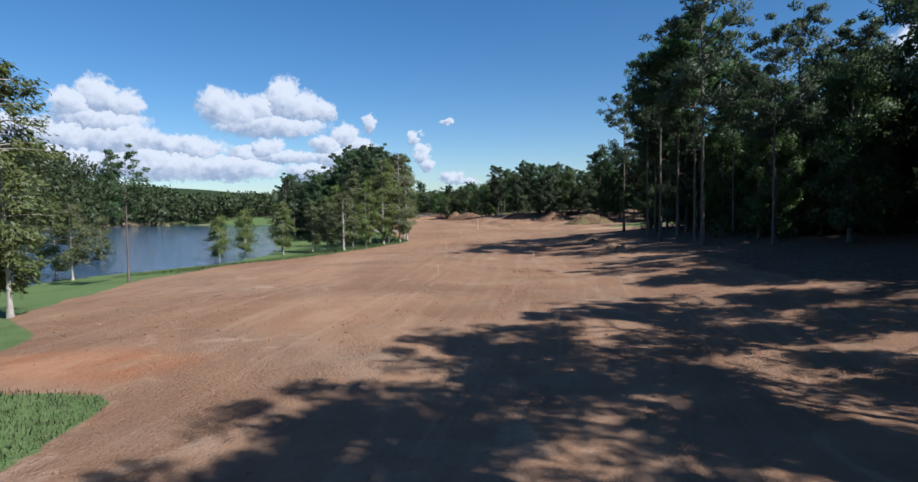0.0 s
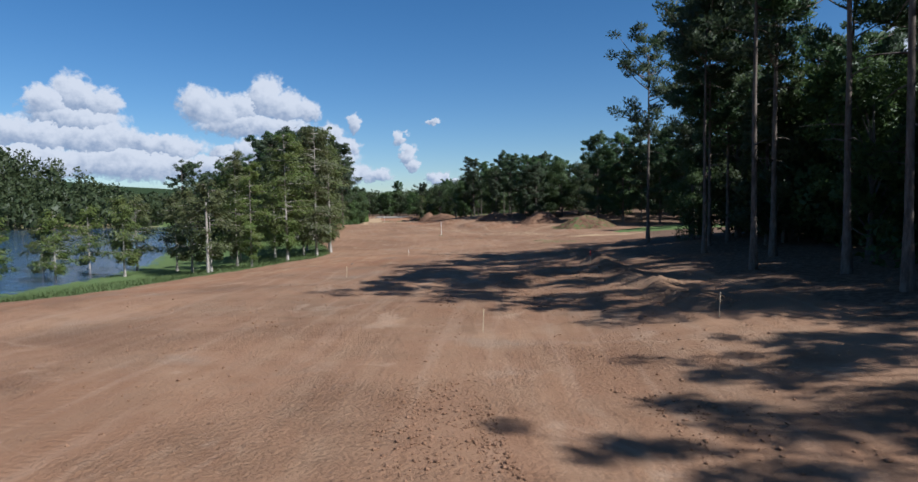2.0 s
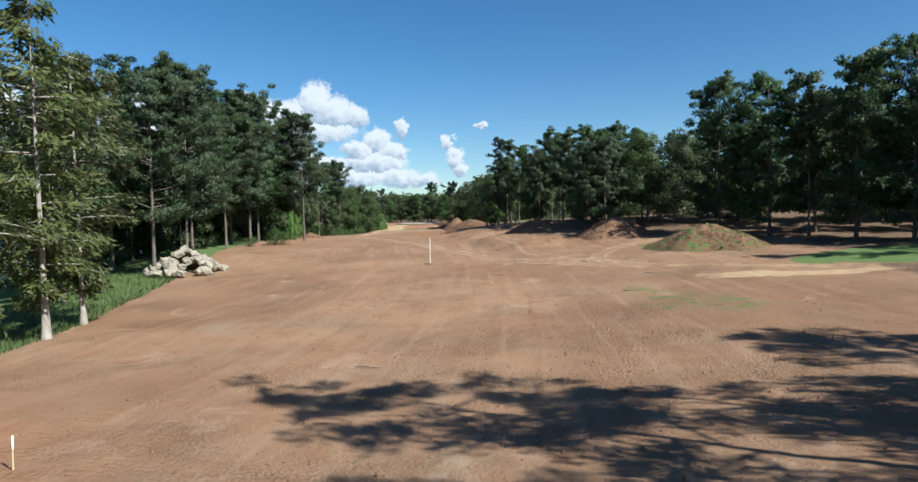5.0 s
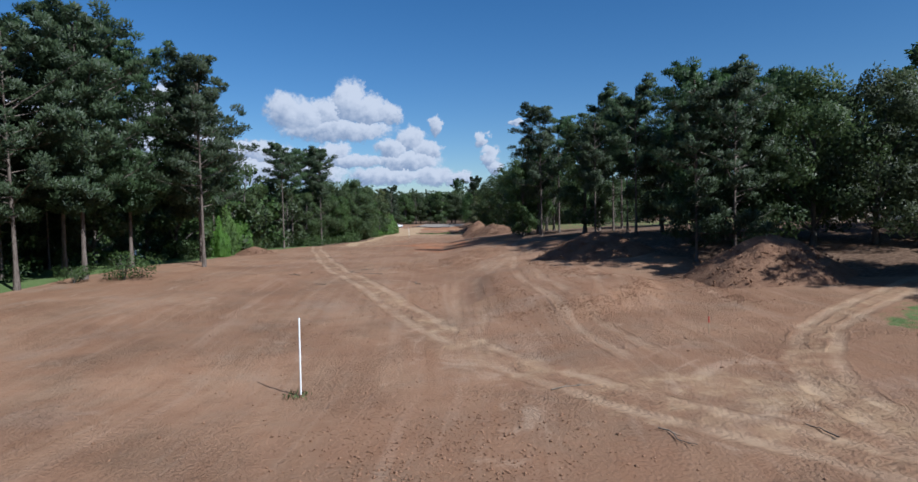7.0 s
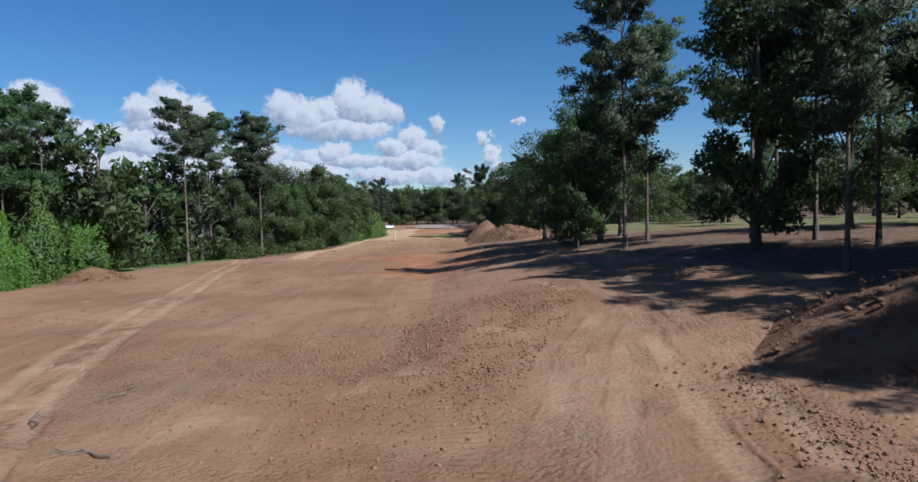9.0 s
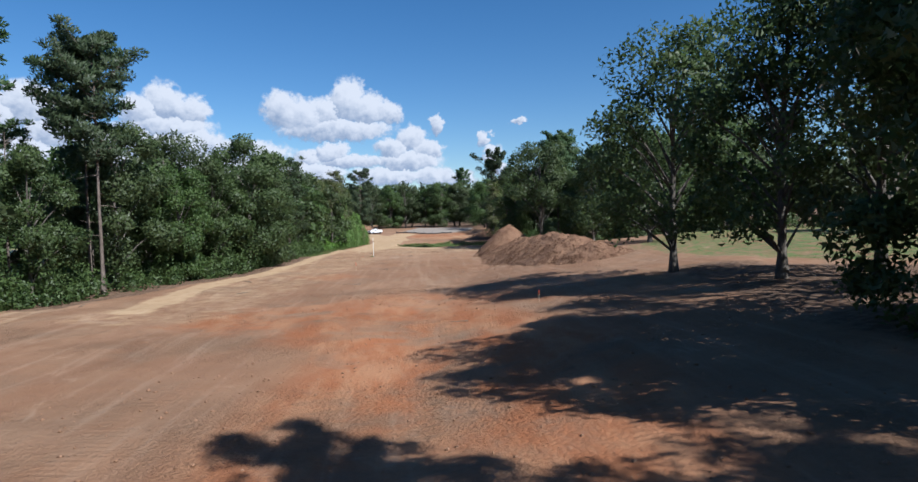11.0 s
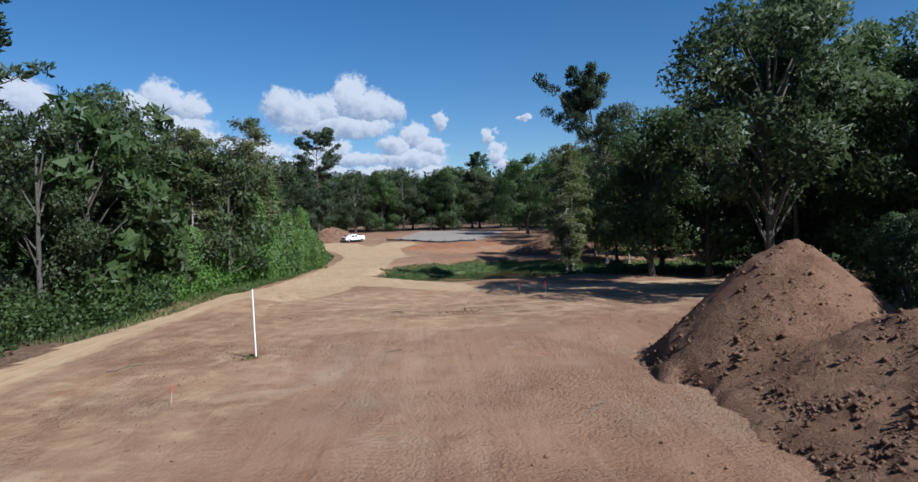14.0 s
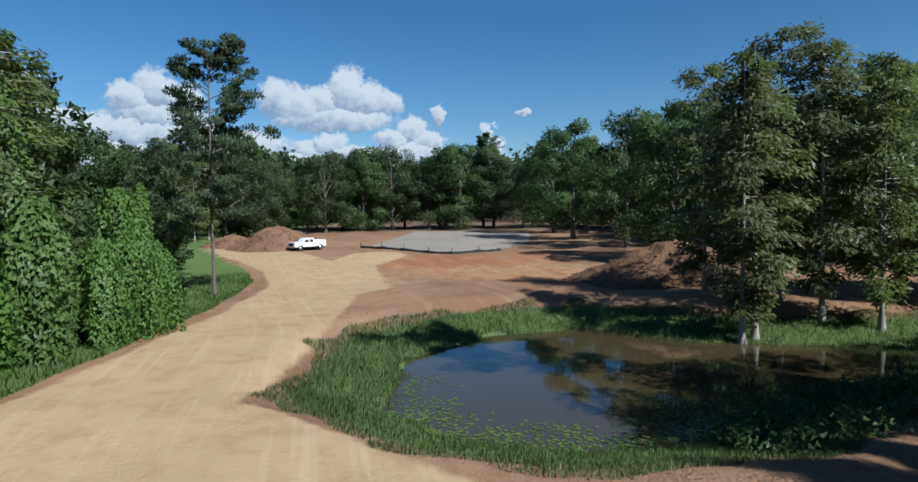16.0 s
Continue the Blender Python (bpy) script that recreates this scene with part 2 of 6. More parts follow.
M = {
    "ground": ground_material(),
    "mound": mound_material("mound_soil"),
    "clod": mound_material("loose_clods", 1.5),
    # the mound soil's colours at four fifths of their value
    "mound_dark": mound_material("mound_soil_dark", 0.8),
    "mound_green": mound_material("mound_weedy", 0.85, 0.16),
    "pine_leaf": leaf_material("pine_needles", (0.033, 0.062, 0.026), (0.072, 0.110, 0.042), 0.46),
    "oak_leaf": leaf_material("broad_leaves", (0.040, 0.068, 0.023), (0.088, 0.124, 0.041), 0.48),
    "cypress_leaf": leaf_material("cypress_sprays", (0.074, 0.100, 0.028), (0.128, 0.154, 0.045), 0.42, (0.130, 0.132, 0.044)),
    "vine_leaf": leaf_material("vine_leaves", (0.069, 0.151, 0.022), (0.140, 0.250, 0.042), 0.48),
    "grass_blade": leaf_material("grass_blades", (0.070, 0.118, 0.030), (0.165, 0.205, 0.070), 0.4),
    "pine_bark": bark_material("pine_bark", (0.085, 0.066, 0.053), (0.17, 0.14, 0.115)),
    "oak_bark": bark_material("oak_bark", (0.07, 0.06, 0.05), (0.135, 0.12, 0.10)),
    "cypress_bark": bark_material("cypress_bark", (0.24, 0.205, 0.17), (0.37, 0.335, 0.29)),
    "lake": water_material("lake_water", (0.03, 0.065, 0.12), 1.0, 0.9, 0.25),
    "pond": water_material("pond_water", (0.046, 0.033, 0.017), 0.06, 1.2),
    "white_pole": plain_material("white_plastic", (0.8, 0.8, 0.77), 0.4, wear=0.06),
    "lath": plain_material("bare_lath", (0.55, 0.43, 0.28), 0.8),
    "orange": plain_material("orange_paint", (0.75, 0.12, 0.05), 0.6),
    "red": plain_material("red_ribbon", (0.65, 0.03, 0.03), 0.6),
    "concrete": plain_material("broken_concrete", (0.33, 0.285, 0.22), 0.9, wear=0.2, scale=2.0),
    "fabric": plain_material("black_fabric", (0.02, 0.02, 0.022), 0.8),
    "car_paint": plain_material("white_car_paint", (0.82, 0.82, 0.82), 0.25, wear=0.02),
    "car_glass": plain_material("dark_car_glass", (0.02, 0.025, 0.03), 0.08, wear=0.0),
    "rubber": plain_material("tyre_rubber", (0.03, 0.03, 0.03), 0.85),
    "chrome": plain_material("brushed_chrome", (0.55, 0.56, 0.58), 0.25, 0.9, wear=0.05),
    "dark_trim": plain_material("dark_trim", (0.03, 0.03, 0.032), 0.5),
    "lamp_lens": plain_material("lamp_lens", (0.7, 0.72, 0.75), 0.1, wear=0.02),
    "dead_wood": plain_material("dead_wood", (0.2, 0.16, 0.12), 0.9, wear=0.3),
}


# ---- mesh helpers ----
def mesh_np(name, verts, faces, mat, smooth=False, normals=None):
    """A mesh from an array of places and an array of equal-sided faces."""
    verts, faces = np.asarray(verts, np.float32), np.asarray(faces, np.int32)
    me = bpy.data.meshes.new(name)
    me.vertices.add(len(verts))
    me.vertices.foreach_set("co", verts.ravel())
    me.loops.add(faces.size)
    me.loops.foreach_set("vertex_index", faces.ravel())
    me.polygons.add(len(faces))
    me.polygons.foreach_set("loop_start", np.arange(0, faces.size, faces.shape[1], dtype=np.int32))
    me.update(calc_edges=True)
    if smooth:
        me.polygons.foreach_set("use_smooth", np.ones(len(faces), bool))
    if normals is not None:
        me.polygons.foreach_set("use_smooth", np.ones(len(faces), bool))
        me.normals_split_custom_set_from_vertices(normals)
    me.materials.append(mat)
    return me


def mesh_bm(name, bm, mat):
    me = bpy.data.meshes.new(name)
    bm.to_mesh(me)
    bm.free()
    me.materials.append(mat)
    return me


def part(name, data, parent, label=""):
    ob = new(name, data)
    ob.parent = parent
    return tagged(ob, label) if label else ob


def tubes(runs, sides=6):
    """Tapered round limbs: each run is a list of places and a list of radii."""
    V, Q, at = [], [], 0
    ring = np.linspace(0, 2 * np.pi, sides, endpoint=False)
    for pts, radii in runs:
        pts = np.asarray(pts, float)
        way = np.gradient(pts, axis=0)
        way /= np.linalg.norm(way, axis=1)[:, None] + 1e-9
        side = np.cross(way, np.where(np.abs(way[:, 2:3]) > 0.9, (1.0, 0, 0), (0, 0, 1.0)))
        side /= np.linalg.norm(side, axis=1)[:, None] + 1e-9
        up = np.cross(side, way)
        for p, s, u, r in zip(pts, side, up, radii):
            V.append(p + r * (np.cos(ring)[:, None] * s + np.sin(ring)[:, None] * u))
        for i in range(len(pts) - 1):
            a, b = at + i * sides, at + (i + 1) * sides
            k = np.arange(sides)
            Q.append(np.stack([a + k, a + (k + 1) % sides, b + (k + 1) % sides, b + k], 1))
        at += len(pts) * sides
    return np.concatenate(V), np.concatenate(Q)


def leaves(rng, centres, length, width, flat=0.0, ways=None, droop=0.0, outs=None):
    """Three-cornered leaves at the centres; flat turns them level, ways gives their long axis, outs the side that the clump turns to the light."""
    n = len(centres)
    u = rng.normal(size=(n, 3)) if ways is None else ways + rng.normal(size=(n, 3)) * 0.35
    u[:, 2] -= droop
    u /= np.linalg.norm(u, axis=1)[:, None] + 1e-9
    w = rng.normal(size=(n, 3)) * (1 - flat) + np.array([0, 0, 1.0]) * flat * 1.5
    v = np.cross(u, w)
    v /= np.linalg.norm(v, axis=1)[:, None] + 1e-9
    l = (length * rng.uniform(0.6, 1.35, n))[:, None] / 2
    b = (width * rng.uniform(0.6, 1.35, n))[:, None] / 2
    V = np.stack([centres - u * l, centres + v * b + u * l * 0.3, centres + u * l - v * b], 1).reshape(-1, 3)
    if outs is None:
        return V, np.arange(3 * n).reshape(-1, 3)
    tri = V.reshape(-1, 3, 3)
    face = np.cross(tri[:, 1] - tri[:, 0], tri[:, 2] - tri[:, 0])
    face /= np.linalg.norm(face, axis=1)[:, None] + 1e-9
    outs = outs / (np.linalg.norm(outs, axis=1)[:, None] + 1e-9)
    turned = (face * outs).sum(1) < 0
    tri[turned] = tri[turned][:, ::-1]
    face[turned] *= -1
    N = outs * 0.75 + face * 0.55
    N /= np.linalg.norm(N, axis=1)[:, None] + 1e-9
    return tri.reshape(-1, 3), np.arange(3 * n).reshape(-1, 3), np.repeat(N, 3, 0)


def in_ball(rng, n, shell=0.0):
    p = rng.normal(size=(n, 3))
    p /= np.linalg.norm(p, axis=1)[:, None]
    return p * (shell + (1 - shell) * rng.uniform(0, 1, n) ** (1 / 2))[:, None]


def trunk_line(rng, height, wander, lean=(0, 0), steps=10):
    z = np.linspace(0, height, steps)
    k = z / height
    x = lean[0] * k**2 * height + wander * np.cumsum(rng.normal(size=steps)) * k * 0.4
    y = lean[1] * k**2 * height + wander * np.cumsum(rng.normal(size=steps)) * k * 0.4
    return np.stack([x, y, z], 1)


def on_line(pts, z):
    return np.array([np.interp(z, pts[:, 2], pts[:, 0]), np.interp(z, pts[:, 2], pts[:, 1]), z])


def pine_meshes(seed, H=26.0, bare=0.45, spread=4.2, limbs=30, tufts=5, needles=105, lean=(0, 0), radius=0.2, needle=0.5):
    """A pine: limbs with pads of upturned needles along their outer part."""
    rng = np.random.default_rng(seed)
    stem = trunk_line(rng, H * 0.97, 0.12, lean)
    k = stem[:, 2] / H
    runs = [(stem, radius * (1 - 0.82 * k) * (1 + 0.5 * np.exp(-k * 40)))]
    C, W = [], []
    for i in range(limbs):
        f = bare + (1 - bare) * (i + rng.uniform(0, 1)) / limbs
        top = (f - bare) / (1 - bare)
        reach = spread * (0.5 + 0.72 * np.sin(np.pi * min(0.97, top * 0.8 + 0.17))) * rng.uniform(0.6, 1.15)
        turn, rise = rng.uniform(0, 6.283), rng.uniform(-0.12, 0.3) + 0.5 * top
        way = np.array([np.cos(turn), np.sin(turn), rise])
        across = np.array([-np.sin(turn), np.cos(turn), 0])
        root = on_line(stem, f * H * 0.95)
        s = np.linspace(0, 1, 4)[:, None]
        bend = np.array([0, 0, 0.25 * reach]) * s**2 + rng.normal(size=3) * 0.12 * reach * s
        pts = root + way * reach * s + bend
        runs.append((pts, 0.075 * (1 - 0.75 * s[:, 0]) * (0.6 + 0.4 * reach / spread)))
        for j in range(tufts):
            d = 0.32 + 0.72 * (j + rng.uniform(0, 1)) / tufts
            at = root + way * reach * d + bend[-1] * d * d + across * rng.normal() * 0.22 * reach * (1.15 - 0.5 * d) + (0, 0, rng.normal() * 0.2)
            size = rng.uniform(0.7, 1.2) * (0.75 + 0.45 * (1 - top)) * np.array((1.0, 1.0, 0.55))
            ball = in_ball(rng, needles, 0.2)
            C.append(at + ball * size + (0, 0, 0.15))
            W.append(ball + (0, 0, 0.5))
    if bare > 0.3:
        for _ in range(9):
            f, turn = rng.uniform(0.22, bare + 0.1), rng.uniform(0, 6.283)
            root, r = on_line(stem, f * H), rng.uniform(0.8, 2.4)
            end = root + np.array([np.cos(turn) * r, np.sin(turn) * r, rng.uniform(-0.5, 0.4)])
            runs.append(([root, (root + end) / 2 + (0, 0, 0.1), end], (0.045, 0.028, 0.012)))
    C, W = np.concatenate(C), np.concatenate(W)
    away = C * (0.12, 0.12, 0) + W * 0.8
    return tubes(runs), leaves(rng, C, needle, needle * 0.36, ways=W, outs=away)


def oak_meshes(seed, H=17.0, low=0.14, spread=5.4, lumps=36, count=480, size=0.37, radius=0.27, forks=7):
    rng = np.random.default_rng(seed)
    stem = trunk_line(rng, H * 0.8, 0.16)
    k = stem[:, 2] / H
    runs = [(stem, radius * (1 - 0.85 * k) * (1 + 0.6 * np.exp(-k * 40)))]
    C, W = [], []
    for i in range(lumps):
        f = low + (0.95 - low) * (i + rng.uniform(0, 1)) / lumps
        top = (f - low) / (0.95 - low)
        reach = spread * (0.35 + 0.7 * np.sin(np.pi * min(1, 0.2 + 0.75 * top))) * rng.uniform(0.35, 1.0)
        turn = rng.uniform(0, 6.283)
        at = on_line(stem, min(f, 0.78) * H) * (1, 1, 0) + np.array([np.cos(turn) * reach, np.sin(turn) * reach, f * H])
        r = rng.uniform(0.75, 1.45) * spread * 0.29
        if i % max(1, lumps // (forks * 2)) == 0:
            root = on_line(stem, max(0.1, f - 0.2) * H * 0.85)
            runs.append(([root, root * 0.5 + at * 0.5 + (0, 0, 0.3), at], (0.1, 0.06, 0.02)))
        ball = in_ball(rng, count, 0.5)
        C.append(at + ball * (r, r, r * 0.75) + rng.normal(size=(count, 3)) * 0.18)
        W.append(ball)
    C, W = np.concatenate(C), np.concatenate(W)
    away = C * (0.1, 0.1, 0.03) + W
    return tubes(runs), leaves(rng, C, size, size * 0.66, flat=0.2, ways=W * 0.4 + rng.normal(size=W.shape), droop=0.3, outs=away)


def cypress_meshes(seed, H=19.0, bare=0.13, spread=3.4, limbs=66, count=125, radius=0.18):
    rng = np.random.default_rng(seed)
    stem = trunk_line(rng, H, 0.07, steps=14)
    k = stem[:, 2] / H
    runs = [(stem, radius * (1 - 0.9 * k) * (1 + 0.7 * np.exp(-k * 26)))]
    C, W = [], []
    for i in range(limbs):
        f = bare + (1 - bare) * (i + rng.uniform(0, 1)) / limbs
        top = (f - bare) / (1 - bare)
        reach = spread * (0.55 + 0.6 * np.sin(np.pi * min(1, 0.25 + top * 0.75))) * rng.uniform(0.45, 1.2) * (0.5 if f < bare + 0.08 else 1)
        turn = rng.uniform(0, 6.283)
        way = np.array([np.cos(turn), np.sin(turn), rng.uniform(-0.05, 0.25)])
        root = on_line(stem, f * H * 0.99)
        s = np.linspace(0, 1, 4)[:, None]
        sag = np.array([0, 0, -0.16 * reach]) * s**2
        runs.append((root + way * reach * s + sag, 0.055 * (1 - 0.8 * s[:, 0])))
        d = rng.uniform(0.2, 1.05, count) ** 0.8
        across = np.cross(way, (0, 0, 1.0))
        wide = rng.normal(size=count) * 0.34 * reach * (0.3 + 0.4 * d)
        at = root + way * reach * d[:, None] + across * wide[:, None] + np.stack([0 * d, 0 * d, -0.16 * reach * d**2 - rng.uniform(-0.08, 0.3, count)], 1)
        C.append(at + rng.normal(size=(count, 3)) * (0.16, 0.16, 0.24))
        W.append(way * 0.8 + across * np.sign(wide)[:, None] * 0.7 - np.array([0, 0, 0.35]) * np.ones((count, 1)))
    C, W = np.concatenate(C), np.concatenate(W)
    away = C * (0.22, 0.22, 0) + (0, 0, 0.55)
    return tubes(runs), leaves(rng, C, 0.46, 0.17, flat=0.25, ways=W, droop=0.35, outs=away)


def vine_meshes(seed, H=13.0, spread=3.4, columns=8, count=4300):
    """A tree smothered by vines: rounded domes that hang down in long folds, with dark clefts between."""
    rng = np.random.default_rng(seed)
    stem = trunk_line(rng, H * 0.85, 0.15)
    runs = [(stem, 0.26 * (1 - 0.8 * stem[:, 2] / H))]
    C, W, O = [], [], []
    for i in range(columns):
        turn, off = i * 2.4 + rng.uniform(-0.5, 0.5), spread * (0.1 if i == 0 else rng.uniform(0.45, 1.0))
        top = H * (1 - 0.55 * (off / spread) ** 1.2) * rng.uniform(0.75, 1.05)
        r0 = spread * rng.uniform(0.34, 0.56)
        n = int(count * top / H)
        u = rng.uniform(0, 1, n) ** 0.9
        z = top * (1 - u)
        a = rng.uniform(0, 6.283, n)
        cap = 0.6 * top
        dome = np.sqrt(np.clip(1 - ((z - top + cap) / cap).clip(0, 1) ** 2, 0, 1))
        folds = 1 + 0.2 * np.sin(a * 4 + i + 0.5 * np.sin(z * 0.7)) + 0.1 * np.sin(z * 1.9 + 2 * a + i)
        ragged = 1 - 0.45 * ((0.3 - z / top).clip(0, 0.3) / 0.3) * (np.sin(a * 3 + 2 * i) > 0)
        r = r0 * dome * folds * ragged * rng.uniform(0.82, 1.06, n)
        out = np.stack([np.cos(a), np.sin(a), 0 * a], 1)
        C.append(np.array([np.cos(turn) * off, np.sin(turn) * off, 0]) + out * r[:, None] + np.stack([0 * z, 0 * z, z], 1) + rng.normal(size=(n, 3)) * 0.1)
        W.append(np.stack([0.3 * out[:, 0], 0.3 * out[:, 1], -np.ones(n)], 1))
        fold = 4 * 0.2 * np.cos(a * 4 + i + 0.5 * np.sin(z * 0.7))
        side = np.stack([-np.sin(a), np.cos(a), 0 * a], 1)
        O.append(out - side * fold[:, None] * 0.8 + np.stack([0 * a, 0 * a, 0.2 + 1.5 * ((z - top + cap) / cap).clip(0, 1)], 1))
        runs.append(([np.array([0, 0, top * 0.4]), np.array([np.cos(turn) * off * 0.7, np.sin(turn) * off * 0.7, top * 0.85])], (0.1, 0.04)))
    C, W, O = np.concatenate(C), np.concatenate(W), np.concatenate(O)
    V, Q, N = leaves(rng, C, 0.3, 0.24, ways=W, outs=O)
    V[:, 2] = np.maximum(V[:, 2], 0.02)
    return tubes(runs), (V, Q, N)


def shrub_meshes(seed, H=2.6, spread=1.7, count=1500, size=0.2):
    rng = np.random.default_rng(seed)
    runs = [([(0, 0, 0), (a, b, H * 0.4), (a * 2.2, b * 2.2, H * 0.75)], (0.05, 0.035, 0.012)) for a, b in rng.normal(size=(6, 2)) * spread * 0.22]
    C = []
    for _ in range(9):
        at = np.append(rng.normal(size=2) * spread * 0.42, H * rng.uniform(0.25, 0.75))
        C.append(at + in_ball(rng, count // 9, 0.45) * (spread * 0.5, spread * 0.5, H * 0.3))
    C = np.concatenate(C)
    V, Q, N = leaves(rng, C, size, size * 0.6, outs=C - (0, 0, H * 0.3))
    V[:, 2] = np.maximum(V[:, 2], 0.02)
    return tubes(runs), (V, Q, N)


# ---- the ground's plan ----
def line(y, pts):
    return np.interp(y, [p[0] for p in pts], [p[1] for p in pts])


SHORE = ((-400, -70), (60, -62), (93, -63), (108, -55), (118, -48.5), (139, -46.5), (165, -51), (200, -64), (250, -76), (300, -88),
         (360, -104), (420, -122), (520, -180), (600, -300), (700, -600))
EDGE = ((-50, -11), (21.3, -12.3), (22.6, -13.5), (23.4, -45), (30.3, -45), (31.5, -24.2), (35.5, -25.2), (47, -35.5), (61, -40), (80, -43), (99, -39), (118, -32), (137, -21),
        (150, -16.5), (160, -15), (170, -17), (196, -25), (239, -39), (259, -41), (280, -41), (306, -45), (325, -46),
        (345, -43), (374, -41), (390, -42), (415, -47), (440, -49), (453, -49.2), (459, -50.2), (468, -51.8), (479, -53.6), (494, -57.6), (504, -63.5), (515, -73), (527, -82), (560, -95))
BASE = ((-400, 2.0), (80, 2.2), (140, 1.7), (153, 1.1), (170, 1.0), (190, 1.3), (210, 1.8), (236, 3.0), (263, 3.6), (300, 3.0), (318, 2.8), (345, 2.3), (380, 2.0), (410, 1.9),
        (465, 1.8), (497, 2.0), (516, 3.4), (620, 5.2), (800, 8.0), (1400, 20.0), (4000, 30.0))
RISE_FROM = ((0, 15), (100, 14), (134, 15), (200, 20), (240, 12), (262, 3), (285, 0), (340, -10), (400, -8), (425, 4), (445, 16), (600, 16))
RISE = ((0, .08), (134, .1), (170, .06), (220, .04), (240, .045), (252, .08), (264, .12), (285, .19), (341, .15), (400, .2), (440, .06), (600, .05))
POND = ((-35.4, 461), (-36.2, 471), (-32, 478), (-24.5, 481.5), (-17.5, 477), (-4.7, 476.3), (10, 476), (22, 470), (14, 463),
        (0, 466), (-9, 467), (-14, 465), (-22, 458), (-26.5, 456.8), (-31, 457.6))
SHELF = ((14, 252), (22, 245), (26, 238), (24, 230), (17, 226), (10, 232), (9, 246))
SWELL = ((4, 262), (12, 268), (11, 280), (3, 284), (-4, 274))
LAKE_Z, POND_Z = -0.8, 0.0


def off_poly(x, y, poly):
    """Distance to a closed outline, negative inside."""
    far, inside = np.full(np.shape(x), 1e9), np.zeros(np.shape(x), bool)
    for (ax, ay), (bx, by) in zip(poly, poly[1:] + poly[:1]):
        ux, uy = bx - ax, by - ay
        k = np.clip(((x - ax) * ux + (y - ay) * uy) / (ux * ux + uy * uy), 0, 1)
        far = np.minimum(far, np.hypot(x - ax - k * ux, y - ay - k * uy))
        cross = (ay > y) != (by > y)
        inside ^= cross & (x < ux * (y - ay) / (by - ay + 1e-12) + ax)
    return np.where(inside, -far, far)


def ramp(v, a, b):
    k = np.clip((v - a) / (b - a), 0, 1)
    return k * k * (3 - 2 * k)


def waves(x, y, scale, seed):
    """Smooth unevenness of about -1 to 1."""
    rng = np.random.default_rng(seed)
    out = 0
    for _ in range(7):
        a, f, p = rng.uniform(0, 6.283), rng.uniform(.6, 1.7) * 6.283 / scale, rng.uniform(0, 6.283)
        out = out + np.sin((x * np.cos(a) + y * np.sin(a)) * f + p)
    return out / 4


def ground(x, y):
    x, y = np.asarray(x, float), np.asarray(y, float)
    z = line(y, BASE) + 0 * x
    s = np.maximum(x - line(y, RISE_FROM), 0)
    z = z + 4.6 * np.tanh(line(y, RISE) * s / 4.6) + .01 * np.maximum(s - 60, 0) * ramp(y, -100, 0)
    g = x - line(y, SHORE)
    down = 1 - ramp(g, 0, line(y, ((150, 46), (200, 34), (235, 26), (400, 26), (430, 40))))
    z = z * (1 - down) + LAKE_Z * down
    z = np.where(g < 0, np.maximum(LAKE_Z + .12 * g, -3.0), z)
    far = np.maximum(ramp(y, 520, 640), ramp(-x, 330, 430))
    hills = 1.0 + 64 * ramp(np.hypot(x, y), 520, 850) + 4 * waves(x, y, 700, 5) * ramp(np.hypot(x, y), 400, 900)
    z = np.where(g < 0, z * (1 - far) + hills * far, z)
    z = z + .16 * waves(x, y, 22, 1) * ramp(g, 5, 25) + .07 * waves(x, y, 7, 2) * ramp(g, 5, 20)
    # the fill's shelf that ends in a small bank, and a swell further on
    z = z + 0.9 * ramp(off_poly(x, y, SHELF), 1.0, -2.5) + 0.8 * ramp(off_poly(x, y, SWELL), 2.0, -5.0)
    d = off_poly(x, y, POND)
    bank = np.where(d < 0, POND_Z + .3 * np.maximum(d, -5), POND_Z + .3 * d)
    return np.where(d < 14, np.minimum(z, bank), z)

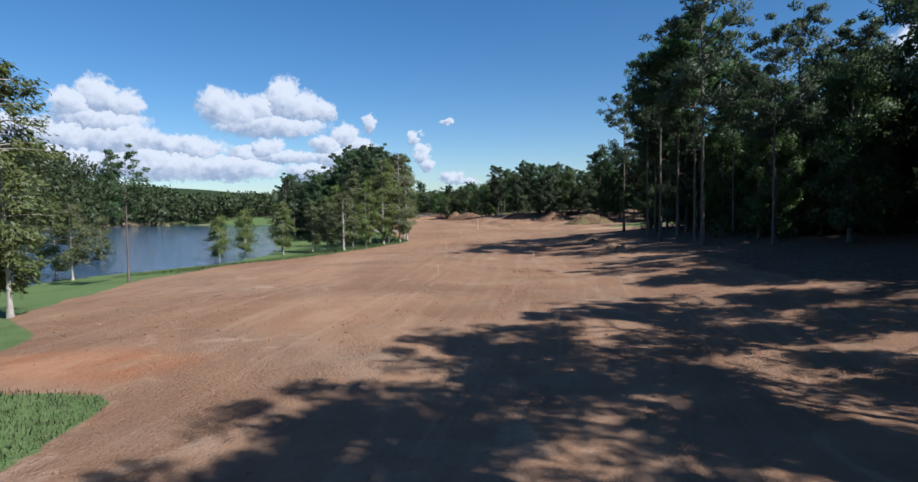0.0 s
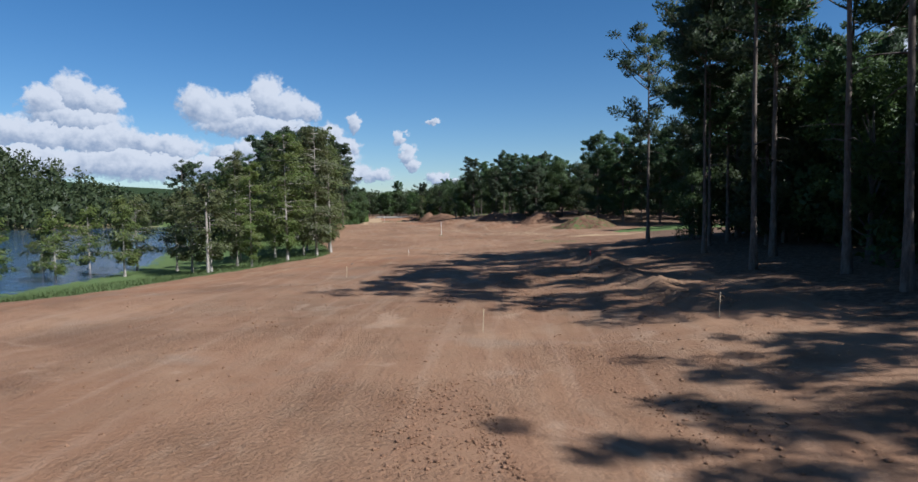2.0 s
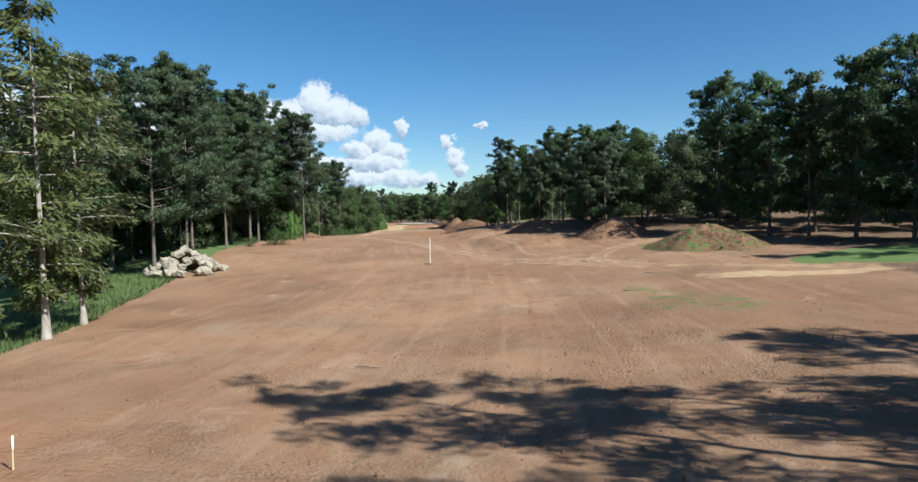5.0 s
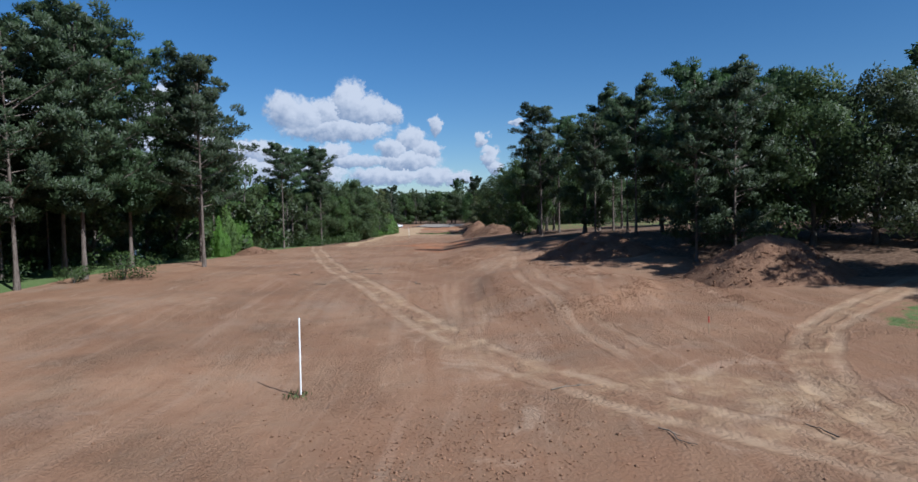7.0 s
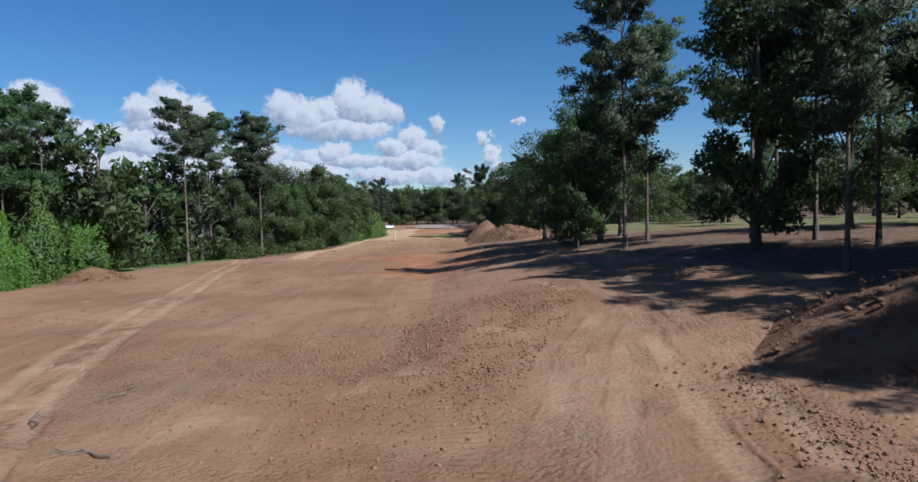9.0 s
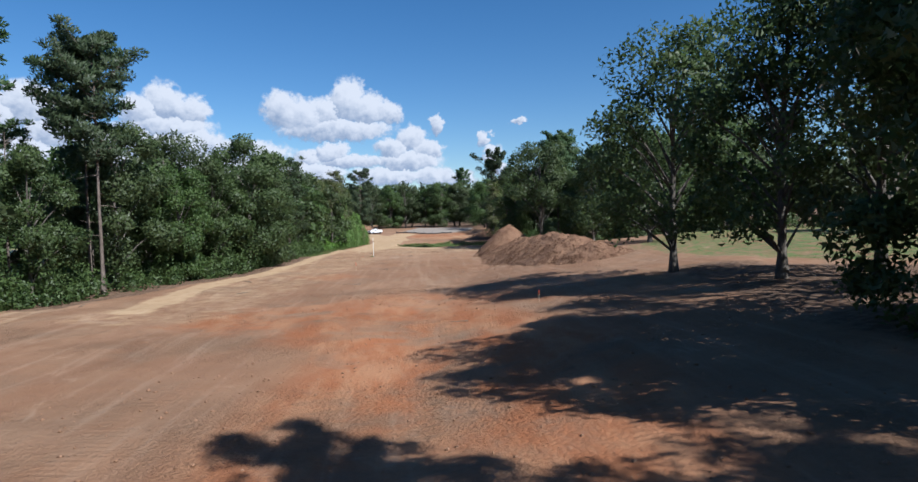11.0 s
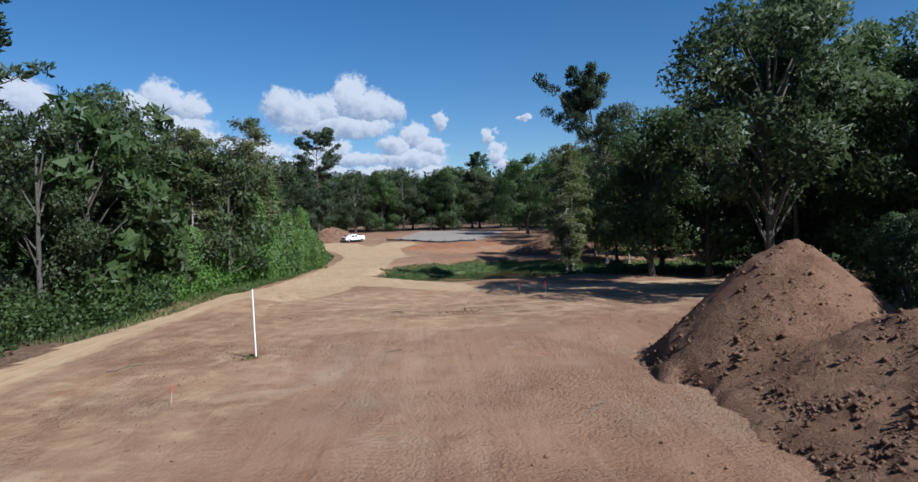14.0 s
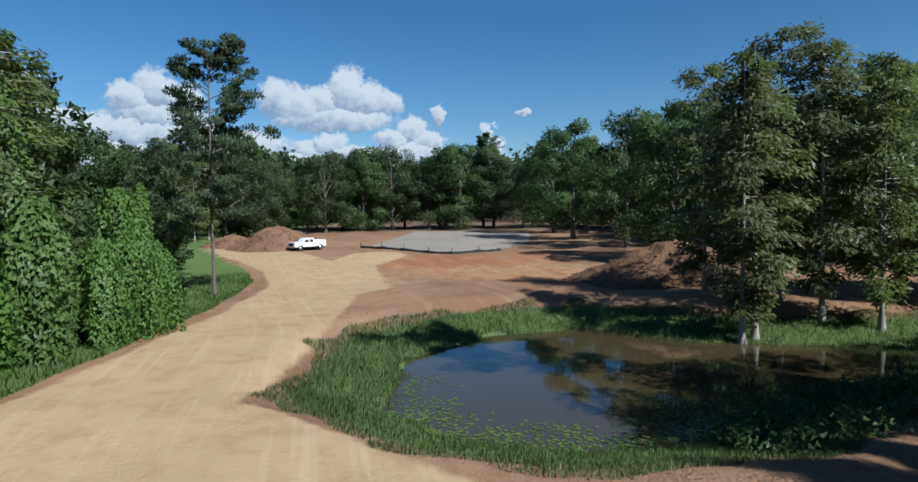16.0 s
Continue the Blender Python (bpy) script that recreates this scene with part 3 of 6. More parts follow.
TRACKS = (
    ((-52, 360), (-41, 335), (-33, 313), (-26, 297), (-16, 272), (-9.2, 257), (-4.5, 249), (-0.9, 242), (3, 234.5), (8.3, 224.3), (14.7, 215.6), (19.7, 210.3), (26, 204.8), (40, 195), (50.9, 190), (63.7, 165)),
    ((48, 238), (38.9, 229.8), (31.9, 222.4), (28.6, 215.4), (28, 210.8), (28.4, 207), (34, 199)),
    ((-30, 345), (-34, 352), (-38, 372), (-37, 384), (-43, 405), (-46, 430), (-45, 452)),
    ((-50, 446), (-46.2, 440.8), (-40.6, 434.6), (-35.7, 432.2), (-30.3, 430.6), (-25.9, 429.7), (-22, 429.8), (-17.9, 430.8), (-13.1, 433.5), (-7.6, 437.2), (4, 442)),
    ((-28.5, 426), (-27.4, 420.5), (-23.5, 400), (-20.6, 384.2), (-19.5, 374.8), (-19.2, 368.9), (-18, 352)),
    ((-25, 424), (-24.7, 420.2), (-18.2, 384.7), (-15.6, 374.9), (-13.5, 369.2), (-9, 352)),
    ((14, 300), (12.5, 285), (13.2, 270), (13.5, 258), (13.6, 248), (15.3, 238.5), (17.2, 231.5), (19, 224), (22, 214)),
    ((12.8, 270), (10.4, 260.7), (9.1, 251.8), (8.3, 243.5), (9.6, 233.9), (10.4, 228.5), (11, 218)),
    ((16, 262), (19.7, 251.6), (21.3, 243.4), (21.5, 239.1), (21.2, 233.2), (20.8, 226)),
    ((-30, 426), (-23.8, 426.9), (-20.5, 427.2), (-17.8, 428.3), (-14.5, 430.2), (-9.9, 433.1), (0, 437)),
    ((4.6, 112), (4.1, 96.5), (3.4, 76.6), (3.2, 67.9), (2.4, 60), (0, 42)),
    ((7.5, 116), (9.6, 95.6), (10.4, 76), (11, 67.8), (11.8, 58), (12, 44)),
)
WEAR = (0.6, 0.6, 0.35, 0.75, 0.22, 0.22, 0.5, 0.3, 0.3, 0.75, 0.16, 0.16)
MIDDLE = ((0, 0), (60, 9.5), (110, 14), (180, 15.4), (212, 13.8), (240, 8), (304, -2), (340, -9.5), (400, -21), (434, -28), (470, -42), (520, -70))
ROADS = (
    (((-43, 440), (-44.3, 455), (-45.2, 462), (-46.3, 470), (-47.7, 480), (-50.7, 494), (-56, 504), (-66, 515.5), (-80, 527)), 4.9),
    (((-46, 490), (-52, 506), (-50, 515)), 4.0),
    (((-46, 452), (-38, 449), (-31, 445), (-24, 442.5), (-14, 444), (-3, 446), (10, 450), (40, 452)), 2.3),
    (((-45, 451), (-40, 452.2), (-37, 450.5), (-30, 446)), 4.0),
    (((-34, 341), (-39, 360), (-40, 378), (-44, 405), (-48, 428), (-48, 440), (-46, 448)), 1.7),
)
PAD = ((-56, 528), (-48, 520), (-40, 517.5), (-33, 524), (-29, 540), (-30, 572), (-58, 580))


def off_line(x, y, pts, along=False):
    """Distance to a broken line, and how far along it the nearest place is."""
    far, run, gone = np.full(np.shape(x), 1e9), np.zeros(np.shape(x)), 0.0
    for (ax, ay), (bx, by) in zip(pts, pts[1:]):
        ux, uy = bx - ax, by - ay
        k = np.clip(((x - ax) * ux + (y - ay) * uy) / (ux * ux + uy * uy), 0, 1)
        d = np.hypot(x - ax - k * ux, y - ay - k * uy)
        run = np.where(d < far, gone + k * math.hypot(ux, uy), run)
        far = np.minimum(far, d)
        gone += math.hypot(ux, uy)
    return (far, run) if along else far


def spaced(low, high, step, first, last, grow=1.14):
    mid = np.arange(low, high + step / 2, step)
    below, above, d = [], [], step
    a, b = low, high
    while a > first or b < last:
        d *= grow
        a, b = a - d, b + d
        below.append(max(a, first))
        above.append(min(b, last))
    return np.unique(np.r_[below, mid, above])


def build_ground():
    xs, ys = spaced(-60, 42, 0.7, -4000, 4000), spaced(6, 528, 0.7, -600, 4500)
    X, Y = np.meshgrid(xs, ys)
    Z = ground(X, Y)
    x, y = X.ravel(), Y.ravel()
    track, along = np.full(len(x), 1e9), np.zeros(len(x))
    wear = np.zeros(len(x))
    for pts, worn in zip(TRACKS, WEAR):
        d, run = off_line(x, y, pts, True)
        worn = worn * ramp(run, 0, 6) * ramp(run.max() - run, 0, 6)
        near = d < track
        track, along, wear = np.where(near, d, track), np.where(near, run, along), np.where(near, worn, wear)
    z = Z.ravel() - 0.06 * wear * ramp(track, 3.0, 0.5)
    rng = np.random.default_rng(3)
    z += np.where((np.abs(x) < 70) & (y < 520), rng.normal(size=len(x)) * 0.018, 0)
    k = np.arange(len(xs) - 1)
    rows = np.arange(len(ys) - 1)[:, None] * len(xs)
    a = (rows + k).ravel()
    me = mesh_np("ground", np.stack([x, y, z], 1), np.stack([a, a + 1, a + 1 + len(xs), a + len(xs)], 1), M["ground"], True)
    edge, shore = line(y, EDGE), x - line(y, SHORE)
    pond = off_poly(x, y, POND)
    grass = ramp(edge - x, -0.6, 1.4) * ramp(x, -700, -60)
    grass = np.maximum(grass, ramp(edge - x, -0.5, 1.0))
    grass = np.maximum(grass, ramp(pond, 5.5, 2.5) * ramp(y, 449, 453))
    meadow = off_poly(x, y, ((22, 182), (24, 168), (31, 165), (37, 169), (35, 178), (28, 184)))
    grass = np.maximum(grass, 0.48 * ramp(meadow + 1.6 * waves(x, y, 5.0, 3), 2.5, -3.5))
    strip = off_poly(x, y, ((44, 192), (58, 187), (140, 186), (140, 202), (58, 205), (48, 200)))
    grass = np.maximum(grass, 0.88 * ramp(strip, 1.5, -2.0))
    field = off_poly(x, y, ((6, 382), (6.5, 362), (9.5, 347), (16, 339), (27, 328), (40, 300), (60, 280), (300, 200), (300, 430), (16, 425), (14, 400)))
    grass = np.maximum(grass, 0.54 * ramp(field, 2, -8))
    grass = np.maximum(grass, ramp(np.hypot(x, y - 250), 420, 520))
    wooded = (shore < -30) * ramp(z, 0.4, 1.2)
    grass = grass * (1 - 0.55 * wooded)
    grass = np.maximum(grass, 0.55 * ramp(np.hypot(x - 39, y - 225), 7, 4))
    road = np.zeros_like(x)
    for pts, half in ROADS:
        road = np.maximum(road, ramp(off_line(x, y, pts), half + 1.0, half - 1.2))
    road = np.maximum(road, 0.44 * ramp(off_line(x, y, TRACKS[0]), 2.6 + 1.5 * ramp(y, 235, 208), 1.1))
    road = np.maximum(road, 0.46 * ramp(off_line(x, y, TRACKS[1]), 3.0, 0.8))
    road = np.maximum(road, 0.5 * ramp(off_poly(x, y, ((14, 217), (22, 210), (30, 203), (34, 207), (29, 213), (24, 215))), 2.0, -2.0))
    road = np.maximum(road, 0.7 * ramp(np.abs(y - (186 - 0.07 * x) - 3), 3.5, 1.0) * ramp(x, 28, 38))
    road = np.maximum(road, 0.46 * ramp(off_line(x, y, ((-31, 340), (-34, 380), (-38, 430))), 13, 4))
    road = np.maximum(road, 0.42 * ramp(off_line(x, y, ((-24, 108), (-13, 128), (-6, 142))), 10, 3))
    road = np.maximum(road, 0.48 * ramp(off_line(x, y, ((-34, 424), (-22, 427), (-12, 432))), 13, 4))
    road = np.maximum(road, 0.5 * ramp(off_line(x, y, ((-48, 434), (-30, 434), (-8, 438))), 15, 4))
    road = np.maximum(road, 0.46 * ramp(off_line(x, y, ((-48, 492), (-40, 500), (-25, 503))), 11, 3))
    grass = grass * (1 - np.minimum(1, 1.3 * road) * (x > -60))
    litter = ramp(x - line(y, ((0, 24), (130, 26), (150, 40), (230, 60), (240, 36), (262, 22), (290, 14), (320, 8), (345, 8), (360, 24), (430, 16), (450, 8))), -2, 5)
    litter = litter * (1 - 0.8 * ramp(field, 2, -8))
    litter = np.maximum(litter * (1 - grass), ramp(y, 560, 590) * (x > -90) * 0.9)
    red = 0.45 * ramp(off_line(x, y, ((-30, 90), (-20, 120), (-5, 140))), 16, 5)
    clay = off_poly(x, y, ((-27, 341.2), (-8, 346), (-1.2, 333), (3, 322), (4, 306), (-3, 296), (-10, 304), (-12.3, 325), (-18.4, 328.3), (-27, 333.6)))
    red = np.maximum(red, ramp(clay, 2.5, -2.5))
    red = np.maximum(red, 0.75 * ramp(off_poly(x, y, ((-25, 343), (-23.8, 346), (-9.5, 352), (-1, 344), (3, 336), (-11.3, 340))), 3, -2))
    red = np.maximum(red, 0.6 * ramp(off_poly(x, y, ((-34, 371), (-29, 376), (-22, 371), (-24.8, 366))), 3, -1.5))
    red = np.maximum(red, 0.3 * ramp(off_poly(x, y, ((16, 226), (25, 229), (26, 240), (17, 238))), 3, -3))
    red = np.maximum(red, 0.8 * ramp(off_line(x, y, ((-20, 495), (-45, 510), (-30, 512))), 9, 3))
    red = np.maximum(red, 0.85 * ramp(off_line(x, y, ((-15, 27), (-45, 29))), 5, 1.5))
    red = np.maximum(red, 0.22)
    litter = np.maximum(litter, 0.55 * wooded)
    gravel = ramp(off_poly(x, y, PAD), 1.0, -2.0)
    sand = (shore < -30) * ramp(z, 2.2, 1.0) * ramp(waves(x, y, 60, 9), -0.5, 0.3)
    shady = (x < edge) * ramp(y, 336, 346) * ramp(y, 425, 415)
    grass, litter = grass * (1 - 0.7 * shady), np.maximum(litter, 0.8 * shady)
    drive = np.stack([x - line(y, MIDDLE), y, 0 * x], 1)
    me.attributes.new("drive", "FLOAT_VECTOR", "POINT").data.foreach_set("vector", drive.astype(np.float32).ravel())
    # where the far slopes take the green with canopy shade in it
    shaded_forest = (shore < -30) * ramp(z, 1.6, 3.0)
    shaded_forest = np.maximum(shaded_forest, ramp(np.hypot(x, y - 250), 420, 480) * np.maximum(shore > 0, z > 3))
    for name, values in (("along", along), ("wear", wear), ("shaded_forest", shaded_forest), ("grass", grass), ("road", road), ("track", track), ("litter", litter), ("red", red), ("gravel", gravel), ("sand", sand)):
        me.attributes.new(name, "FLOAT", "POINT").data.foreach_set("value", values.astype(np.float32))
    tagged(new("ground", me), "graded reddish-tan bare soil with tyre tracks and grassy verges", "ground", kind="structure")


build_ground()


def sheet(name, x0, y0, x1, y1, z, mat, label):
    me = mesh_np(name, [(x0, y0, z), (x1, y0, z), (x1, y1, z), (x0, y1, z)], [(0, 1, 2, 3)], mat)
    return tagged(new(name, me), label, "water", kind="structure")


sheet("lake_water", -900, -500, -40, 900, LAKE_Z, M["lake"], "calm blue lake with small ripples beside the cleared ground")
sheet("pond_water", -41, 450, 27, 487, POND_Z, M["pond"], "still muddy brown pond ringed by grass, reflecting the sky")


# ---- distant clouds ----
def cloud_material():
    n = Nodes("cumulus")
    uv = n.attribute("bearing", "Vector")

    def join(op, a, b, c=None):
        v = n.node("ShaderNodeVectorMath")
        v.operation = op
        for socket, value in zip(v.inputs, (a, b) if c is None else (a, b, c)):
            n.put(socket, value)
        return v.outputs["Value" if op == "DOT_PRODUCT" else "Vector"]

    big = n.node("ShaderNodeTexNoise", Vector=uv, Scale=0.5, Detail=2.0, Roughness=0.5)
    small = n.node("ShaderNodeTexNoise", Vector=uv, Scale=1.7, Detail=6.0, Roughness=0.6)
    place = join("MULTIPLY_ADD", join("SUBTRACT", big.outputs["Color"], (0.5, 0.5, 0.5)), (1.6, 1.0, 0), uv)
    place = join("MULTIPLY_ADD", join("SUBTRACT", small.outputs["Color"], (0.5, 0.5, 0.5)), (1.5, 1.2, 0), place)
    field, lit = None, None
    for az, el, ra, re in CLOUDS:
        d = join("MULTIPLY_ADD", place, (1 / ra, 1 / re, 0), (-az / ra, -el / re, 0))
        f = n.math("SUBTRACT", 1.0, join("DOT_PRODUCT", d, d))
        high = join("DOT_PRODUCT", d, (-0.35, 0.9, 0))
        if field is None:
            field, lit = f, high
        else:
            pick = n.ramp(n.math("SUBTRACT", f, field), -0.15, 0.15)
            lit = n.math("MULTIPLY_ADD", pick, n.math("SUBTRACT", high, lit), lit)
            field = n.math("SMOOTH_MAX", field, f, 0.15)
    puff = n.noise(uv, 2.2, 6, 0.62)
    dense = n.ramp(n.math("ADD", field, n.math("MULTIPLY", n.math("SUBTRACT", puff, 0.5), 0.9)), -0.12, 0.55)
    # sunlit tops and shaded undersides are painted into the clouds' glow
    light = n.ramp(n.math("ADD", lit, n.math("MULTIPLY", n.math("SUBTRACT", n.noise(uv, 1.1, 6, 0.6), 0.5), 1.6)), -0.95, 0.45)
    color = n.mix(light, (0.36, 0.45, 0.60), (0.93, 0.94, 0.97))
    glow = n.node("ShaderNodeEmission", Color=color, Strength=0.47)
    clear = n.node("ShaderNodeBsdfTransparent")
    mixer = n.node("ShaderNodeMixShader", Fac=dense)
    n.tree.links.new(clear.outputs[0], mixer.inputs[1])
    n.tree.links.new(glow.outputs[0], mixer.inputs[2])
    n.tree.links.new(mixer.outputs[0], n.out.inputs[0])
    return n.mat


# bearing left of ahead, height, half width, half height, in degrees
PUFFS = {
    "tower": ((23.9, 9.5, 1.7, 1.5), (22.0, 8.9, 2.0, 1.5), (20.4, 9.3, 1.5, 1.4), (18.4, 10.3, 1.5, 1.8), (16.7, 9.6, 1.5, 1.4), (15.2, 9.3, 1.3, 1.1), (19.5, 7.9, 4.6, 1.0)),
    "shoulder": ((13.0, 7.0, 1.2, 1.1), (14.7, 6.2, 1.3, 0.9), (11.6, 6.1, 1.2, 0.9), (13.4, 5.2, 3.0, 0.8), (20.0, 6.0, 1.3, 0.8), (21.9, 5.6, 1.3, 0.7), (18.2, 5.2, 2.6, 0.6)),
    "low": ((15.3, 3.9, 3.2, 0.8), (11.2, 3.9, 1.8, 0.9), (8.8, 3.5, 1.4, 0.6), (23.0, 4.3, 4.0, 1.1), (29.0, 4.5, 6.0, 1.3), (37.0, 4.5, 6.0, 1.5), (26.5, 6.0, 3.0, 0.9), (32.0, 6.4, 3.6, 1.2)),
    "second": ((32.9, 9.7, 1.4, 1.6), (34.9, 9.0, 1.4, 1.3), (31.0, 9.2, 1.3, 1.2), (32.8, 7.9, 3.2, 1.0), (30.3, 6.7, 1.6, 1.1), (28.0, 6.1, 1.7, 0.9), (25.5, 5.8, 1.6, 0.8), (34.5, 6.5, 2.4, 1.1), (37.3, 6.9, 1.9, 1.2)),
    "third": ((42.0, 9.1, 1.9, 1.7), (44.5, 8.2, 2.0, 1.5), (40.2, 7.2, 2.4, 1.2), (43.5, 5.6, 4.5, 1.5), (-36.0, 11.5, 3.5, 2.0), (-41.5, 8.5, 4.5, 2.4)),
    "scraps": ((10.8, 8.3, 0.6, 0.9), (6.5, 7.0, 0.5, 0.75), (6.0, 5.5, 0.65, 0.9), (5.6, 4.6, 0.6, 0.6), (3.6, 8.4, 0.8, 0.25), (3.2, 3.3, 0.9, 0.6), (1.6, 2.9, 0.8, 0.4)),
}
CLOUDS = [(az - 2.0, el - 0.15, ra * 1.2, re * 1.15) for cloud in PUFFS.values() for az, el, ra, re in cloud]


def build_clouds():
    az, el = np.meshgrid(np.linspace(-75, 80, 80), np.linspace(-1, 22, 16))
    a, e = np.radians(az.ravel()), np.radians(el.ravel())
    V = 4700 * np.stack([-np.sin(a) * np.cos(e), np.cos(a) * np.cos(e), np.sin(e)], 1)
    k = (np.arange(15)[:, None] * 80 + np.arange(79)).ravel()
    me = mesh_np("backdrop", V, np.stack([k, k + 1, k + 81, k + 80], 1), cloud_material())
    me.attributes.new("bearing", "FLOAT_VECTOR", "POINT").data.foreach_set("vector", np.stack([az.ravel(), el.ravel(), 0 * a], 1).astype(np.float32).ravel())
    tagged(new("backdrop", me), "white cumulus clouds with grey bases in a blue sky", "clouds", kind="structure")


build_clouds()


# ---- trees ----
KINDS = {
    "pine": (pine_meshes, "pine_tree", M["pine_bark"], M["pine_leaf"], "tall loblolly pine with bare trunk and clumped dark-green crown"),
    "oak": (oak_meshes, "broadleaf_tree", M["oak_bark"], M["oak_leaf"], "dense dark-green broadleaf tree with low leafy branches"),
    "cypress": (cypress_meshes, "cypress_tree", M["cypress_bark"], M["cypress_leaf"], "bald cypress with pale flared trunk and feathery yellow-green sprays"),
    "vine": (vine_meshes, "vine_covered_tree", M["oak_bark"], M["vine_leaf"], "tree smothered in bright-green climbing vines hanging to the ground"),
    "shrub": (shrub_meshes, "shrub", M["oak_bark"], M["oak_leaf"], "low leafy green shrub at the edge of the clearing"),
}
FORMS = {
    "pine_a": ("pine", 26.0, dict(seed=1, bare=0.4)), "pine_b": ("pine", 26.0, dict(seed=2, bare=0.52, spread=3.9, limbs=27)),
    "pine_c": ("pine", 26.0, dict(seed=3, bare=0.3, spread=4.6, limbs=38)), "pine_full": ("pine", 22.0, dict(seed=4, H=22, bare=0.1, spread=4.5, limbs=50, tufts=5, needles=90)),
    "pine_big": ("pine", 26.0, dict(seed=8, bare=0.26, spread=5.3, limbs=52, tufts=6, needles=110, radius=0.24)),
    "pine_bent": ("pine", 21.0, dict(seed=9, H=21, bare=0.66, spread=4.4, limbs=22, tufts=5, needles=120, lean=(-0.225, 0.03), radius=0.23)),
    "pine_thin": ("pine", 26.0, dict(seed=5, bare=0.66, spread=3.4, limbs=22, radius=0.2)), "pine_lite": ("pine", 26.0, dict(seed=6, bare=0.34, limbs=32, tufts=4, needles=44, needle=0.72)),
    "pine_sparse": ("pine", 26.0, dict(seed=10, bare=0.5, spread=3.9, limbs=24, tufts=3, needles=85)),
    "pine_far": ("pine", 26.0, dict(seed=7, bare=0.3, limbs=24, tufts=3, needles=30, needle=0.95)),
    "oak_a": ("oak", 17.0, dict(seed=11)), "oak_b": ("oak", 17.0, dict(seed=12, spread=5.6, lumps=34)), "oak_c": ("oak", 17.0, dict(seed=13, low=0.05, spread=4.6)),
    "oak_lite": ("oak", 17.0, dict(seed=14, low=0.06, lumps=30, count=170, size=0.66)), "oak_far": ("oak", 17.0, dict(seed=15, low=0.04, lumps=22, count=80, size=1.05)),
    "oak_near": ("oak", 17.0, dict(seed=17, low=0.06, spread=5.2, lumps=50, count=520, size=0.34)),
    "oak_open": ("oak", 17.0, dict(seed=18, low=0.2, spread=5.8, lumps=34, count=360, size=0.36, forks=12)),
    "oak_high": ("oak", 17.0, dict(seed=19, low=0.36, spread=4.8, lumps=32, count=340, size=0.36, forks=10)),
    "pine_top": ("pine", 26.0, dict(seed=25, bare=0.62, spread=4.2, limbs=34, tufts=6, needles=110, radius=0.24)),
    "oak_tall": ("oak", 17.0, dict(seed=16, low=0.1, spread=3.8, lumps=34, count=420, size=0.36)),
    "cyp_a": ("cypress", 19.0, dict(seed=21)), "cyp_b": ("cypress", 19.0, dict(seed=22, spread=3.6)), "cyp_c": ("cypress", 19.0, dict(seed=23, bare=0.1, spread=2.8, limbs=44)),
    "cyp_small": ("cypress", 11.0, dict(seed=24, H=11, bare=0.18, spread=2.6, limbs=40, count=100, radius=0.16)),
    "vine_a": ("vine", 13.0, dict(seed=31)), "vine_b": ("vine", 13.0, dict(seed=32, spread=2.8, columns=7)),
    "shrub_a": ("shrub", 2.6, dict(seed=41)), "shrub_b": ("shrub", 2.6, dict(seed=42, spread=2.1)),
}
made = {}


def tree(form, x, y, height, turn=None, wide=1.0, group="", label=""):
    kind, size, options = FORMS[form]
    make, name, bark, leaf, told = KINDS[kind]
    turn = (x * 37.7 + y * 91.3) % 360 if turn is None else turn
    place = pose(x, y, float(ground(x, y)) - 0.06, 0, 0, turn)
    if form not in made:
        wood, crown = make(**options)
        ob = new(name)
        part("trunk", mesh_np("trunk", *wood, bark, True), ob)
        part("crown", mesh_np("crown", *crown[:2], leaf, normals=crown[2]), ob)
        made[form] = ob
        ob.matrix_basis = place
    else:
        ob = copy_thing(made[form], place)
    k = height / size
    ob.scale = (k * wide, k * wide, k)
    return tagged(ob, label or told, "shrub" if kind == "shrub" else "tree", group)


def trees(group, rows):
    for form, x, y, height in rows:
        tree(form, x, y, height, group=group)


def scatter(seed, group, forms, low, high, count, region, gap):
    """Trees over a stretch of the plan, at least a gap apart."""
    rng, placed, tries = np.random.default_rng(seed), [], 0
    x0, y0, x1, y1 = region
    while len(placed) < count and tries < count * 30:
        tries += 1
        x, y = rng.uniform(x0, x1), rng.uniform(y0, y1)
        if not keep_clear(x, y) or any((x - a) ** 2 + (y - b) ** 2 < gap * gap for a, b in placed):
            continue
        placed.append((x, y))
        tree(forms[rng.integers(len(forms))], x, y, rng.uniform(low, high), wide=rng.uniform(0.9, 1.15), group=group)


def keep_clear(x, y):
    """Whether a spot lies outside the clearing, the meadow and the water."""
    left, right = float(line(y, EDGE)) - 3, float(line(y, ((-40, 20), (0, 22), (10, 27), (20, 35), (38, 42), (56, 42), (59, 54), (70, 54), (75, 36), (80, 35), (100, 36), (112, 42), (118, 48), (150, 50), (186, 64), (236, 62), (242, 40), (262, 30), (300, 17), (340, 10), (380, 15), (440, 12), (500, 4), (560, -8), (640, 0))))
    if 486 < y < 572:
        left = min(left, -88)
    if left < x < right or x < float(line(y, SHORE)) + 2:
        return False
    if 148 < y < 188 and x < 160:
        return False
    return float(off_poly(x, y, POND)) > 3


